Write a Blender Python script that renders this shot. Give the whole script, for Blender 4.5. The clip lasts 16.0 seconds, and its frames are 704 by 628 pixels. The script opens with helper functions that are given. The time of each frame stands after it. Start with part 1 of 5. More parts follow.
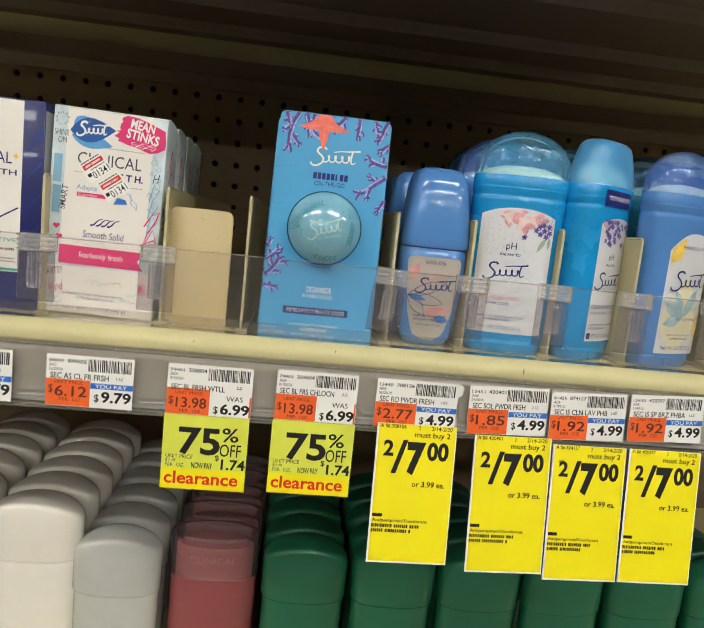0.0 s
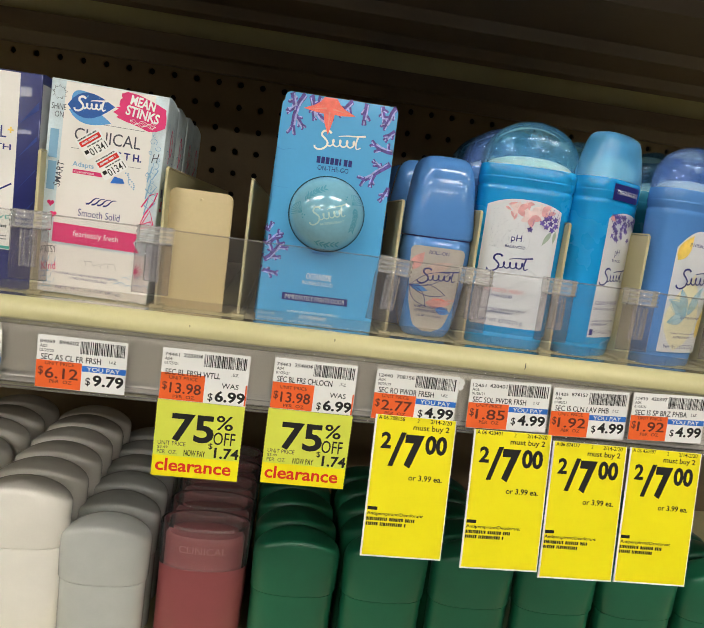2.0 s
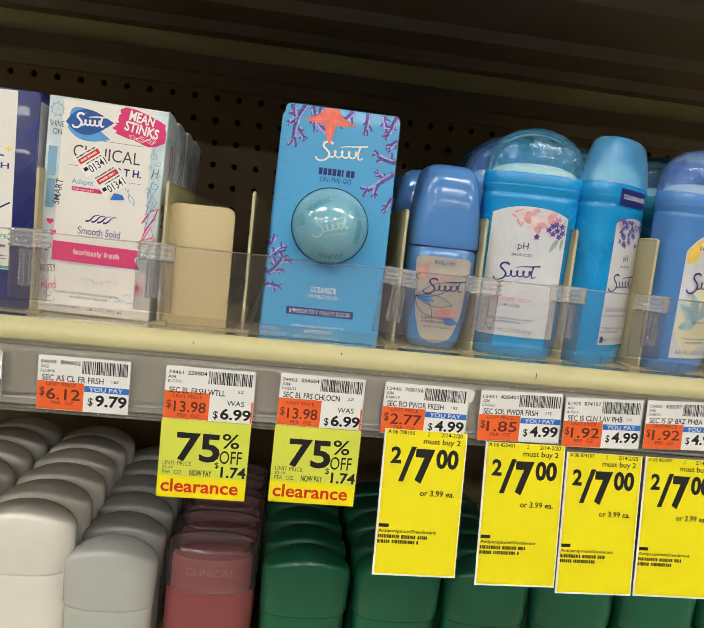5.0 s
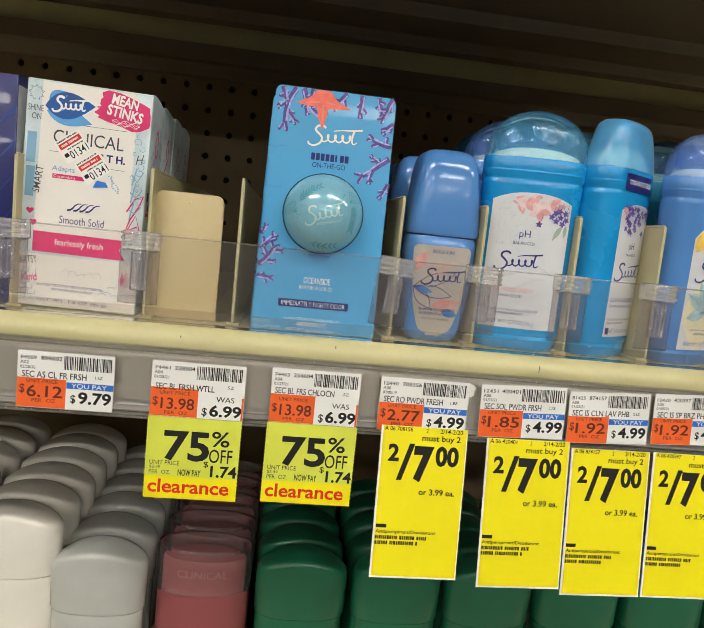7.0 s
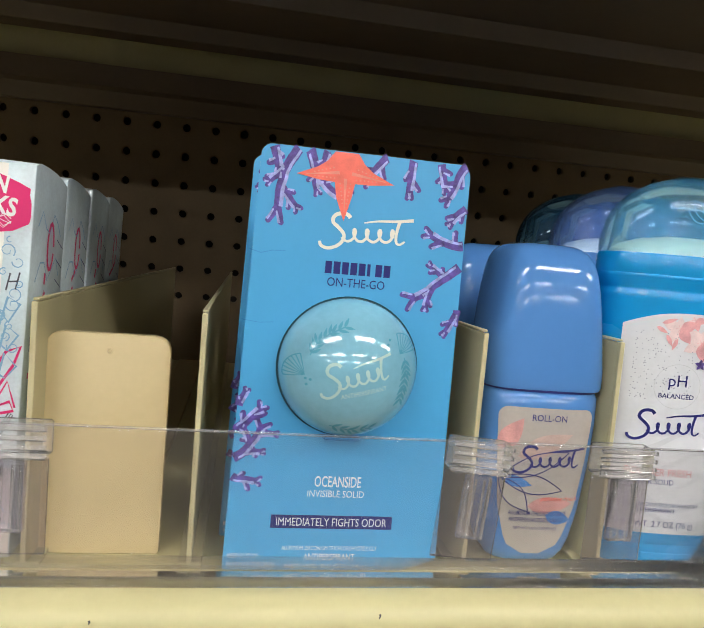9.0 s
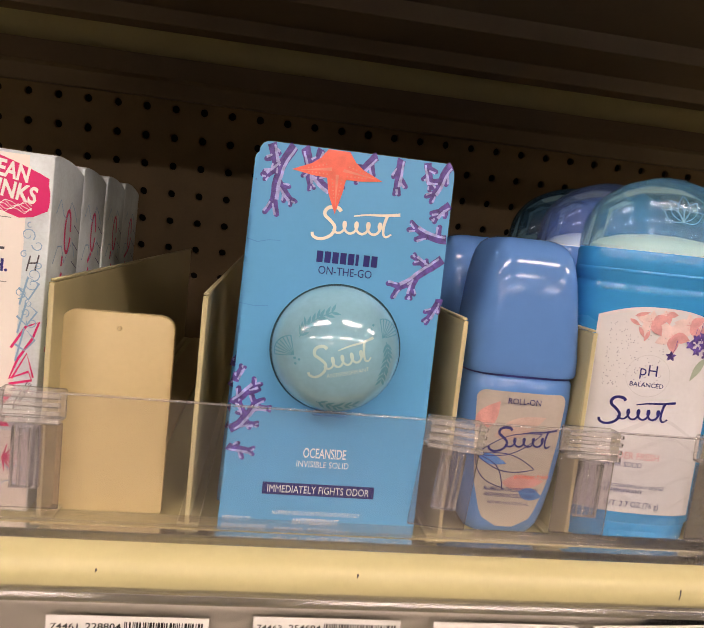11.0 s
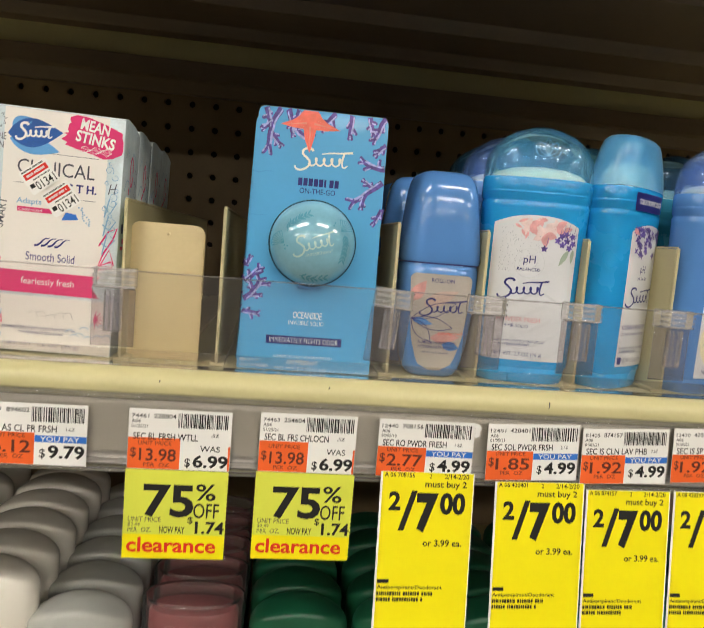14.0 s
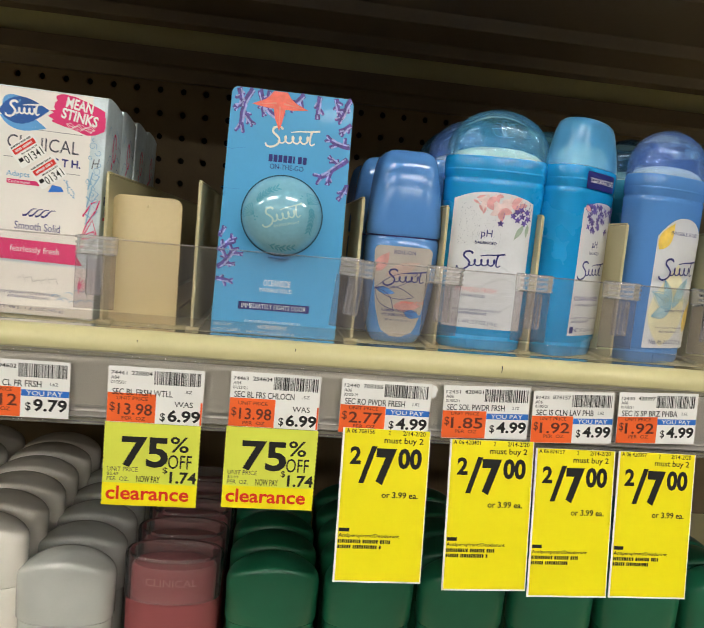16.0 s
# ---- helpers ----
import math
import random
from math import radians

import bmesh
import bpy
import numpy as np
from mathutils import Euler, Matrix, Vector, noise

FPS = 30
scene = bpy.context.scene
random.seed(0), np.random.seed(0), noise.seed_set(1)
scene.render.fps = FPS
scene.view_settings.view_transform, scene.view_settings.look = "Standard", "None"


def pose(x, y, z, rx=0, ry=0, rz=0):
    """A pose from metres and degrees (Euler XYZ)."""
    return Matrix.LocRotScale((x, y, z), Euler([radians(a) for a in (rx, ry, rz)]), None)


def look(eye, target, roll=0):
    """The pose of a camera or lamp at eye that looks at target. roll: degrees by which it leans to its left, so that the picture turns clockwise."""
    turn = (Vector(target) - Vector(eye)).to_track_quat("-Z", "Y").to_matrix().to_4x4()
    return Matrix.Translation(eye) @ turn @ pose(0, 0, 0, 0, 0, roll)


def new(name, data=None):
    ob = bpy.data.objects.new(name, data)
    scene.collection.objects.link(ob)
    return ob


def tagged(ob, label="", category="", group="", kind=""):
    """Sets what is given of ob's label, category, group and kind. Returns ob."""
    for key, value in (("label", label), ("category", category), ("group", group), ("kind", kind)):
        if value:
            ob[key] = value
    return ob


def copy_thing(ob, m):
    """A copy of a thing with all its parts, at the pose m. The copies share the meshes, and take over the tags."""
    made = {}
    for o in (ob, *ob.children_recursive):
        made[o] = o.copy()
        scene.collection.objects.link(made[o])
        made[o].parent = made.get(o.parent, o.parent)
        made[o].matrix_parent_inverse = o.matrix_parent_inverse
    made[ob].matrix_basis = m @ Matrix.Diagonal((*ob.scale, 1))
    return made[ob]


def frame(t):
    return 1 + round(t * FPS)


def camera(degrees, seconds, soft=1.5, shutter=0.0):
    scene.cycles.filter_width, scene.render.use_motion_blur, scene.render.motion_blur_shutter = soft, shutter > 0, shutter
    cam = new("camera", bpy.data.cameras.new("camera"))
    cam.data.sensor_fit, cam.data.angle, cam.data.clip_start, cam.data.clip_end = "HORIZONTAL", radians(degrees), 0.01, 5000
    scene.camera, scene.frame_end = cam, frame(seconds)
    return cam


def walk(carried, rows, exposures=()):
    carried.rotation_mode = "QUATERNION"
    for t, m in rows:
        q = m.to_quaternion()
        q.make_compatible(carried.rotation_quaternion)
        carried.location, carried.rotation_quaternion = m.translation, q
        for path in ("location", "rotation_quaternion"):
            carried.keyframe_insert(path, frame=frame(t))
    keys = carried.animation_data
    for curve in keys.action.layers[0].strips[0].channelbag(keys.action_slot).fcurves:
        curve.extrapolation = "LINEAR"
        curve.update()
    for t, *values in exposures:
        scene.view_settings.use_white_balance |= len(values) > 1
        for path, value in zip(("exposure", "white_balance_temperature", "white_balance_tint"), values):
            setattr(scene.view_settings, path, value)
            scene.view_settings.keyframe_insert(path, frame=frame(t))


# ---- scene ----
cam = camera(56.6, 16.0, soft=1.0, shutter=0.5)
PATH = [
    (0, (0.003, 0.053, 1.201), (0.208, 1.967, 0.658), 6.9),
    (0.5, (0.002, 0.049, 1.193), (0.201, 1.96, 0.638), 7.6),
    (1, (0.005, 0.056, 1.196), (0.223, 1.962, 0.631), 8.3),
    (1.5, (0.002, 0.062, 1.195), (0.24, 1.971, 0.647), 8.9),
    (2, (-0.001, 0.061, 1.194), (0.231, 1.969, 0.64), 8.7),
    (2.5, (-0.002, 0.059, 1.191), (0.214, 1.973, 0.65), 8.2),
    (3, (-0.001, 0.064, 1.187), (0.203, 1.976, 0.636), 8.0),
    (3.5, (0.005, 0.069, 1.182), (0.22, 1.982, 0.642), 8.3),
    (4, (-0.001, 0.071, 1.184), (0.212, 1.978, 0.621), 8.4),
    (4.5, (-0.003, 0.072, 1.188), (0.215, 1.986, 0.651), 7.8),
    (5, (-0.003, 0.068, 1.191), (0.221, 1.988, 0.677), 7.3),
    (7.5, (0.002, 0.091, 1.184), (0.233, 2.006, 0.656), 6.8),
    (8, (-0.012, 0.111, 1.201), (0.225, 2.031, 0.693), 6.0),
    (8.5, (-0.023, 0.186, 1.202), (0.265, 2.138, 0.872), 5.5),
    (9, (-0.013, 0.263, 1.204), (0.322, 2.183, 0.755), 6.4),
    (11.3, (-0.005, 0.235, 1.211), (0.271, 2.149, 0.702), 7.5),
    (11.5, (-0.007, 0.218, 1.204), (0.282, 2.144, 0.749), 7.3),
    (12, (-0.001, 0.198, 1.203), (0.277, 2.126, 0.749), 7.2),
    (12.5, (-0.005, 0.19, 1.205), (0.262, 2.117, 0.74), 6.4),
    (13, (-0.002, 0.188, 1.198), (0.268, 2.113, 0.728), 6.6),
    (13.5, (0.002, 0.14, 1.18), (0.272, 2.09, 0.827), 6.1),
    (14, (0.003, 0.115, 1.191), (0.252, 2.037, 0.696), 5.9),
    (14.5, (0.004, 0.097, 1.184), (0.233, 2.013, 0.658), 6.1),
    (15, (0.005, 0.086, 1.184), (0.224, 2.006, 0.668), 6.0),
    (15.5, (0.012, 0.078, 1.192), (0.235, 1.997, 0.673), 6.0),
    (16, (0.022, 0.084, 1.184), (0.264, 2.004, 0.676), 6.3),
]
EXPOSURES = [
    (0.0, -0.08, 6500, 10), (7.5, -0.08, 6500, 10), (8.2, -0.02, 6450, 13), (8.8, 0.10, 6200, 12), (9.2, 0.12, 6200, 13),
    (11.3, 0.02, 7850, 31), (11.6, 0.02, 7650, 27), (12.2, 0.03, 7250, 18), (13.2, 0.0, 6850, 13), (14.4, -0.06, 6750, 11), (15.2, -0.08, 6550, 10), (16.0, -0.08, 6500, 10),
]
walk(cam, [(t, look(eye, target, roll)) for t, eye, target, roll in PATH], EXPOSURES)

# ---- world and light ----
world = bpy.data.worlds.new("shop_air")
scene.world = world
world.use_nodes = True
world.node_tree.nodes["Background"].inputs[0].default_value = (1.0, 0.97, 0.92, 1)
world.node_tree.nodes["Background"].inputs[1].default_value = 0.01
LAMP = 24.0


# ---- materials ----
def mat(name, color, rough=0.5, metal=0.0, vary=0.06, grain=60.0, bump=0.0, coat=0.0, sub=0.0, speck=0.0):
    m = bpy.data.materials.new(name)
    m.use_nodes = True
    n, l = m.node_tree.nodes, m.node_tree.links
    b = n["Principled BSDF"]
    b.inputs["Roughness"].default_value = rough
    b.inputs["Metallic"].default_value = metal
    b.inputs["Coat Weight"].default_value = coat
    if sub:
        b.inputs["Subsurface Weight"].default_value = sub
        b.inputs["Subsurface Radius"].default_value = (0.004, 0.004, 0.004)
    co = n.new("ShaderNodeTexCoord")
    big, fine = n.new("ShaderNodeTexNoise"), n.new("ShaderNodeTexNoise")
    big.inputs["Scale"].default_value, fine.inputs["Scale"].default_value = grain, grain * 14
    big.inputs["Detail"].default_value, fine.inputs["Detail"].default_value = 4, 3
    l.new(co.outputs["Object"], big.inputs["Vector"])
    l.new(co.outputs["Object"], fine.inputs["Vector"])
    add = n.new("ShaderNodeMath")
    add.operation = "MULTIPLY_ADD"
    add.inputs[1].default_value = 0.35
    l.new(fine.outputs["Fac"], add.inputs[0])
    l.new(big.outputs["Fac"], add.inputs[2])
    ramp = n.new("ShaderNodeMapRange")
    ramp.inputs[1].default_value, ramp.inputs[2].default_value = 0.4, 0.95
    ramp.inputs[3].default_value, ramp.inputs[4].default_value = 1 - vary, 1 + vary
    l.new(add.outputs[0], ramp.inputs[0])
    mul = n.new("ShaderNodeVectorMath")
    mul.operation = "SCALE"
    mul.inputs[0].default_value = color[:3]
    l.new(ramp.outputs[0], mul.inputs["Scale"])
    l.new(mul.outputs[0], b.inputs["Base Color"])
    rr = n.new("ShaderNodeMapRange")
    rr.inputs[3].default_value, rr.inputs[4].default_value = max(rough - 0.06, 0.02), min(rough + 0.08, 1)
    l.new(big.outputs["Fac"], rr.inputs[0])
    l.new(rr.outputs[0], b.inputs["Roughness"])
    if bump:
        bp = n.new("ShaderNodeBump")
        bp.inputs["Strength"].default_value, bp.inputs["Distance"].default_value = bump, 0.0004
        l.new(fine.outputs["Fac"], bp.inputs["Height"])
        l.new(bp.outputs[0], b.inputs["Normal"])
    return m


def clear(name, tint, rough=0.04, haze=0.0, gloss=1.0, milk=(0.8, 0.8, 0.8)):
    """Thin clear plastic: light goes straight through, gloss by Fresnel, a little haze."""
    m = bpy.data.materials.new(name)
    m.use_nodes = True
    n, l = m.node_tree.nodes, m.node_tree.links
    out = n["Material Output"]
    n.remove(n["Principled BSDF"])
    tr, gl, di = n.new("ShaderNodeBsdfTransparent"), n.new("ShaderNodeBsdfGlossy"), n.new("ShaderNodeBsdfDiffuse")
    tr.inputs[0].default_value = (*tint, 1)
    di.inputs[0].default_value = (*milk, 1)
    gl.inputs["Roughness"].default_value = rough
    fr = n.new("ShaderNodeFresnel")
    fr.inputs[0].default_value = 1.46
    k = n.new("ShaderNodeMath")
    k.operation = "MULTIPLY"
    k.inputs[1].default_value = gloss
    l.new(fr.outputs[0], k.inputs[0])
    a, c = n.new("ShaderNodeMixShader"), n.new("ShaderNodeMixShader")
    a.inputs[0].default_value = haze
    if haze:
        co, no, mr = n.new("ShaderNodeTexCoord"), n.new("ShaderNodeTexNoise"), n.new("ShaderNodeMapRange")
        no.inputs["Scale"].default_value, no.inputs["Detail"].default_value = 45, 5
        mr.inputs[3].default_value, mr.inputs[4].default_value = haze * 0.5, haze * 1.5
        l.new(co.outputs["Object"], no.inputs["Vector"])
        l.new(no.outputs["Fac"], mr.inputs[0])
        l.new(mr.outputs[0], a.inputs[0])
    l.new(tr.outputs[0], a.inputs[1])
    l.new(di.outputs[0], a.inputs[2])
    l.new(k.outputs[0], c.inputs[0])
    l.new(a.outputs[0], c.inputs[1])
    l.new(gl.outputs[0], c.inputs[2])
    l.new(c.outputs[0], out.inputs[0])
    return m


def glow(name, color, strength):
    m = bpy.data.materials.new(name)
    m.use_nodes = True
    b = m.node_tree.nodes["Principled BSDF"]
    b.inputs["Emission Color"].default_value = (*color, 1)
    b.inputs["Emission Strength"].default_value = strength
    return m


CREAM = mat("cream_paint", (0.58, 0.53, 0.28), 0.38, vary=0.07, grain=25, bump=0.12)
DIVIDER = mat("cream_plastic", (0.50, 0.45, 0.26), 0.42, vary=0.05, grain=30, bump=0.05)
BEIGE = mat("beige_plastic", (0.57, 0.46, 0.25), 0.40, vary=0.06, grain=28, bump=0.06)
# Tan board taken down several tones: the shelf's shade is in the colour.
PEG = mat("shaded_hardboard", (0.20, 0.142, 0.078), 0.6, vary=0.12, grain=30, bump=0.25)
# Dark brown that carries the shade below the shelves, on rail, underside and ribs.
UNDER = mat("underside_shade", (0.17, 0.125, 0.085), 0.5, vary=0.1, grain=14, bump=0.1)
DARK = mat("hole_shade_black", (0.015, 0.013, 0.011), 0.9)
PAPER = mat("white_paper", (0.85, 0.84, 0.81), 0.55, vary=0.03, grain=70, bump=0.1)
ORANGE = mat("orange_print", (0.86, 0.13, 0.02), 0.55, vary=0.05)
BLUEBAR = mat("blue_print", (0.02, 0.16, 0.62), 0.5, vary=0.05)
BLACK = mat("black_ink", (0.006, 0.006, 0.006), 0.75)
DOTGREY = mat("dot_grey_ink", (0.34, 0.36, 0.42), 0.5)
GREYINK = mat("grey_ink", (0.05, 0.05, 0.05), 0.55)
WHITEINK = mat("white_ink", (0.82, 0.82, 0.80), 0.5)
LIME = mat("lime_paper", (0.70, 0.74, 0.08), 0.55, vary=0.04, grain=60, bump=0.08)
YELLOW = mat("yellow_paper", (0.90, 0.78, 0.0), 0.5, vary=0.03, grain=60, bump=0.06)
REDINK = mat("red_ink", (0.72, 0.02, 0.01), 0.5)
NAVY = mat("navy_ink", (0.012, 0.014, 0.16), 0.45)
SKY = mat("sky_blue_card", (0.075, 0.37, 0.68), 0.32, vary=0.04, grain=30, bump=0.04, coat=0.2)
SKYDARK = mat("soft_blue_print", (0.05, 0.27, 0.60), 0.35, vary=0.05)
CORAL = mat("violet_print", (0.105, 0.065, 0.30), 0.4, vary=0.7, grain=420)
STARHI = mat("pale_coral_print", (0.80, 0.26, 0.19), 0.4, vary=0.2, grain=200)
CORALHI = mat("lilac_print", (0.36, 0.38, 0.70), 0.4, vary=0.5, grain=420)
STAR = mat("coral_red_print", (0.86, 0.17, 0.12), 0.4, vary=0.16, grain=240)
CREAMINK = mat("cream_ink", (0.85, 0.80, 0.68), 0.5)
TEAL = mat("pearl_teal_plastic", (0.21, 0.47, 0.60), 0.14, vary=0.14, grain=30, coat=0.8)
TEALINK = mat("teal_print", (0.10, 0.36, 0.48), 0.2, vary=0.1, coat=0.8)
PALETEAL = mat("pale_teal_print", (0.46, 0.66, 0.63), 0.2, coat=0.8)
RIM = mat("dark_rim", (0.02, 0.06, 0.08), 0.2)
CARTON = mat("white_carton", (0.82, 0.78, 0.73), 0.42, vary=0.03, grain=40, bump=0.05, coat=0.1)
PALEBLUE = mat("pale_blue_carton", (0.60, 0.70, 0.74), 0.42, vary=0.22, grain=60, coat=0.1)
SKETCH = mat("blue_sketch_ink", (0.22, 0.42, 0.60), 0.5)
PINK = mat("magenta_print", (0.72, 0.02, 0.16), 0.42, vary=0.06, grain=60)
LOGOBLUE = mat("logo_blue_print", (0.005, 0.09, 0.36), 0.35, vary=0.3, grain=60)
LOGOLIGHT = mat("logo_light_blue_print", (0.10, 0.34, 0.68), 0.35, vary=0.1)
NAVYCARTON = mat("navy_carton", (0.012, 0.018, 0.13), 0.3, vary=0.3, grain=40, coat=0.3)
PERI = mat("periwinkle_plastic", (0.085, 0.24, 0.57), 0.13, vary=0.03, grain=25, coat=0.15)
AQUA = mat("bright_blue_plastic", (0.006, 0.29, 0.66), 0.25, vary=0.04, grain=25, coat=0.3)
TEALPL = mat("deep_teal_plastic", (0.02, 0.17, 0.26), 0.25, vary=0.05, coat=0.3)
STICK = mat("pale_green_wax", (0.80, 0.88, 0.72), 0.5, vary=0.03, sub=0.2)
LABEL = mat("pearl_label", (0.68, 0.69, 0.72), 0.3, vary=0.05, grain=45, coat=0.3)
PEACH = mat("peach_label", (0.44, 0.40, 0.36), 0.35, vary=0.12, grain=45, coat=0.2)
YELLOWLABEL = mat("pale_yellow_label", (0.80, 0.74, 0.50), 0.35, vary=0.1, grain=45, coat=0.2)
LABELROSE = mat("rose_petal_print", (0.60, 0.30, 0.28), 0.4, vary=0.3, grain=120)
LABELPINK = mat("pale_petal_print", (0.52, 0.38, 0.33), 0.4, vary=0.25, grain=120)
PETAL = mat("pink_petal_print", (0.72, 0.36, 0.37), 0.4, vary=0.3, grain=200)
BLUSH = mat("blush_petal_print", (0.76, 0.60, 0.59), 0.4, vary=0.2, grain=200)
PALEAZURE = mat("pale_azure_print", (0.40, 0.56, 0.62), 0.4, vary=0.35, grain=150)
LEAF = mat("grey_green_print", (0.36, 0.45, 0.36), 0.4, vary=0.15)
GOLD = mat("yellow_petal_print", (0.85, 0.60, 0.12), 0.4, vary=0.2, grain=160)
AZURE = mat("azure_petal_print", (0.16, 0.42, 0.58), 0.4, vary=0.35, grain=160)
CAPWHITE = mat("glossy_white_plastic", (0.82, 0.78, 0.70), 0.16, vary=0.03, coat=0.3)
CAPGREY = mat("pale_grey_plastic", (0.50, 0.51, 0.48), 0.2, vary=0.04, coat=0.3)
GREEN = mat("bottle_green_plastic", (0.012, 0.13, 0.065), 0.3, vary=0.06, coat=0.2)
MAROON = mat("dusky_red_plastic", (0.28, 0.07, 0.075), 0.35, vary=0.06)
WALLPAINT = mat("wall_paint", (0.17, 0.155, 0.135), 0.7, vary=0.04, grain=3, bump=0.1)
TILE = mat("floor_vinyl", (0.19, 0.175, 0.15), 0.4, vary=0.1, grain=4)
CEIL = mat("ceiling_board", (0.45, 0.44, 0.42), 0.8, vary=0.05, grain=20, bump=0.3)
CLEAR = clear("clear_acrylic", (0.965, 0.96, 0.95), 0.05, 0.012)
CLEARCLIP = clear("clear_clip_plastic", (0.84, 0.81, 0.82), 0.14, 0.045, milk=(0.6, 0.58, 0.62))
CLEARRIB = clear("clear_ribbed_plastic", (0.94, 0.92, 0.91), 0.12, 0.12)
CLEARSOCKET = clear("clear_socket_plastic", (0.88, 0.86, 0.88), 0.16, 0.07, milk=(0.72, 0.70, 0.78))
CLEARFENCE = clear("clear_fence_acrylic", (0.97, 0.965, 0.96), 0.10, 0.022, milk=(0.70, 0.68, 0.66))
CLEARRAIL = clear("clear_rail_plastic", (0.94, 0.93, 0.93), 0.10, 0.10)
CLEARFOOT = clear("clear_foot_plastic", (0.90, 0.88, 0.87), 0.10, 0.018)
CLEARBLUE = clear("clear_blue_plastic", (0.80, 0.91, 0.96), 0.16, 0.16, gloss=0.75, milk=(0.05, 0.36, 0.62))
CLEARPERI = clear("clear_periwinkle_plastic", (0.78, 0.85, 0.97), 0.16, 0.20, gloss=0.75, milk=(0.12, 0.27, 0.72))
CLEARTEAL = clear("clear_teal_plastic", (0.45, 0.62, 0.72), 0.08, 0.16, milk=(0.05, 0.16, 0.28))
CLEARSMOKE = clear("clear_cup_plastic", (0.90, 0.88, 0.86), 0.05, 0.05)
FROST = clear("frosted_blue_plastic", (0.45, 0.72, 0.92), 0.28, 0.62, milk=(0.10, 0.40, 0.74))
DIFFUSER = glow("lamp_diffuser", (1.0, 0.965, 0.88), LAMP)


# ---- mesh helpers ----
def tilted(z):
    """The frame of a shelf whose front edge lies at height z and which falls a little towards its back."""
    p = Matrix.Translation((0, 0.44, z))
    return p @ Matrix.Rotation(radians(-8.5), 4, "X") @ p.inverted()


FRAME = [Matrix.Identity(4)]


def thing(name, label, category, group="", at=(0, 0, 0), turn=0.0, lean=0.0):
    e = new(name)
    e.matrix_world = FRAME[0] @ pose(*at, 0, lean, turn)
    e.empty_display_size = 0.01
    return tagged(e, label, category, group)


def smooth(me, angle=40):
    for p in me.polygons:
        p.use_smooth = True
    me.set_sharp_from_angle(angle=radians(angle))


def link(name, me, material, parent=None, label="", soft=True):
    me.materials.clear()
    me.materials.append(material)
    if soft:
        smooth(me)
    ob = new(name, me)
    if parent is not None:
        ob.parent = parent
    if label:
        ob["label"] = label
    return ob


def part(name, bm, material, parent, label="", soft=True):
    me = bpy.data.meshes.new(name)
    bmesh.ops.recalc_face_normals(bm, faces=bm.faces)
    bm.to_mesh(me)
    bm.free()
    return link(name, me, material, parent, label, soft)


def box(x0, x1, y0, y1, z0, z1, bevel=0.0, segs=2):
    bm = bmesh.new()
    bmesh.ops.create_cube(bm, size=1)
    bmesh.ops.scale(bm, vec=(x1 - x0, y1 - y0, z1 - z0), verts=bm.verts)
    bmesh.ops.translate(bm, vec=((x0 + x1) / 2, (y0 + y1) / 2, (z0 + z1) / 2), verts=bm.verts)
    if bevel:
        bmesh.ops.bevel(bm, geom=bm.edges[:], offset=bevel, segments=segs, affect="EDGES", profile=0.5)
    return bm


def join(*bms):
    out = bms[0]
    for b in bms[1:]:
        me = bpy.data.meshes.new("piece")
        b.to_mesh(me)
        b.free()
        out.from_mesh(me)
        bpy.data.meshes.remove(me)
    return out


def prism(outline, y0, y1, bevel=0.0):
    """A plate with an outline in x and z, from y0 to y1."""
    bm = bmesh.new()
    a = [bm.verts.new((x, y0, z)) for x, z in outline]
    b = [bm.verts.new((x, y1, z)) for x, z in outline]
    f = [bm.faces.new(a), bm.faces.new(b[::-1])]
    for i in range(len(a)):
        j = (i + 1) % len(a)
        bm.faces.new((a[i], b[i], b[j], a[j]))
    if bevel:
        bmesh.ops.bevel(bm, geom=[e for face in f for e in face.edges], offset=bevel, segments=2, affect="EDGES", profile=0.5)
    return bm


def run_x(outline, x0, x1):
    """A rail with an outline in y and z, from x0 to x1."""
    bm = bmesh.new()
    a = [bm.verts.new((x0, y, z)) for y, z in outline]
    b = [bm.verts.new((x1, y, z)) for y, z in outline]
    bm.faces.new(a), bm.faces.new(b[::-1])
    for i in range(len(a)):
        j = (i + 1) % len(a)
        bm.faces.new((a[i], a[j], b[j], b[i]))
    return bm


def rounded(x0, x1, z0, z1, r=(0, 0, 0, 0), n=6):
    """Outline of a rectangle; corner radii: top left, top right, bottom right, bottom left."""
    pts = []
    for (cx, cz, a0), q in zip(((x0, z1, 90), (x1, z1, 0), (x1, z0, -90), (x0, z0, 180)), r):
        sx, sz = (1 if cx == x0 else -1), (1 if cz == z0 else -1)
        if q <= 0:
            pts.append((cx, cz))
            continue
        for i in range(n + 1):
            a = radians(a0 + 90 - 90 * i / n)
            pts.append((cx + sx * q + q * math.cos(a), cz + sz * q + q * math.sin(a)))
    return pts


def oval(a, b, n, k=40):
    """Superellipse in x and y."""
    pts = []
    for i in range(k):
        t = 2 * math.pi * i / k
        c, s = math.cos(t), math.sin(t)
        pts.append((a * math.copysign(abs(c) ** (2 / n), c), b * math.copysign(abs(s) ** (2 / n), s)))
    return pts


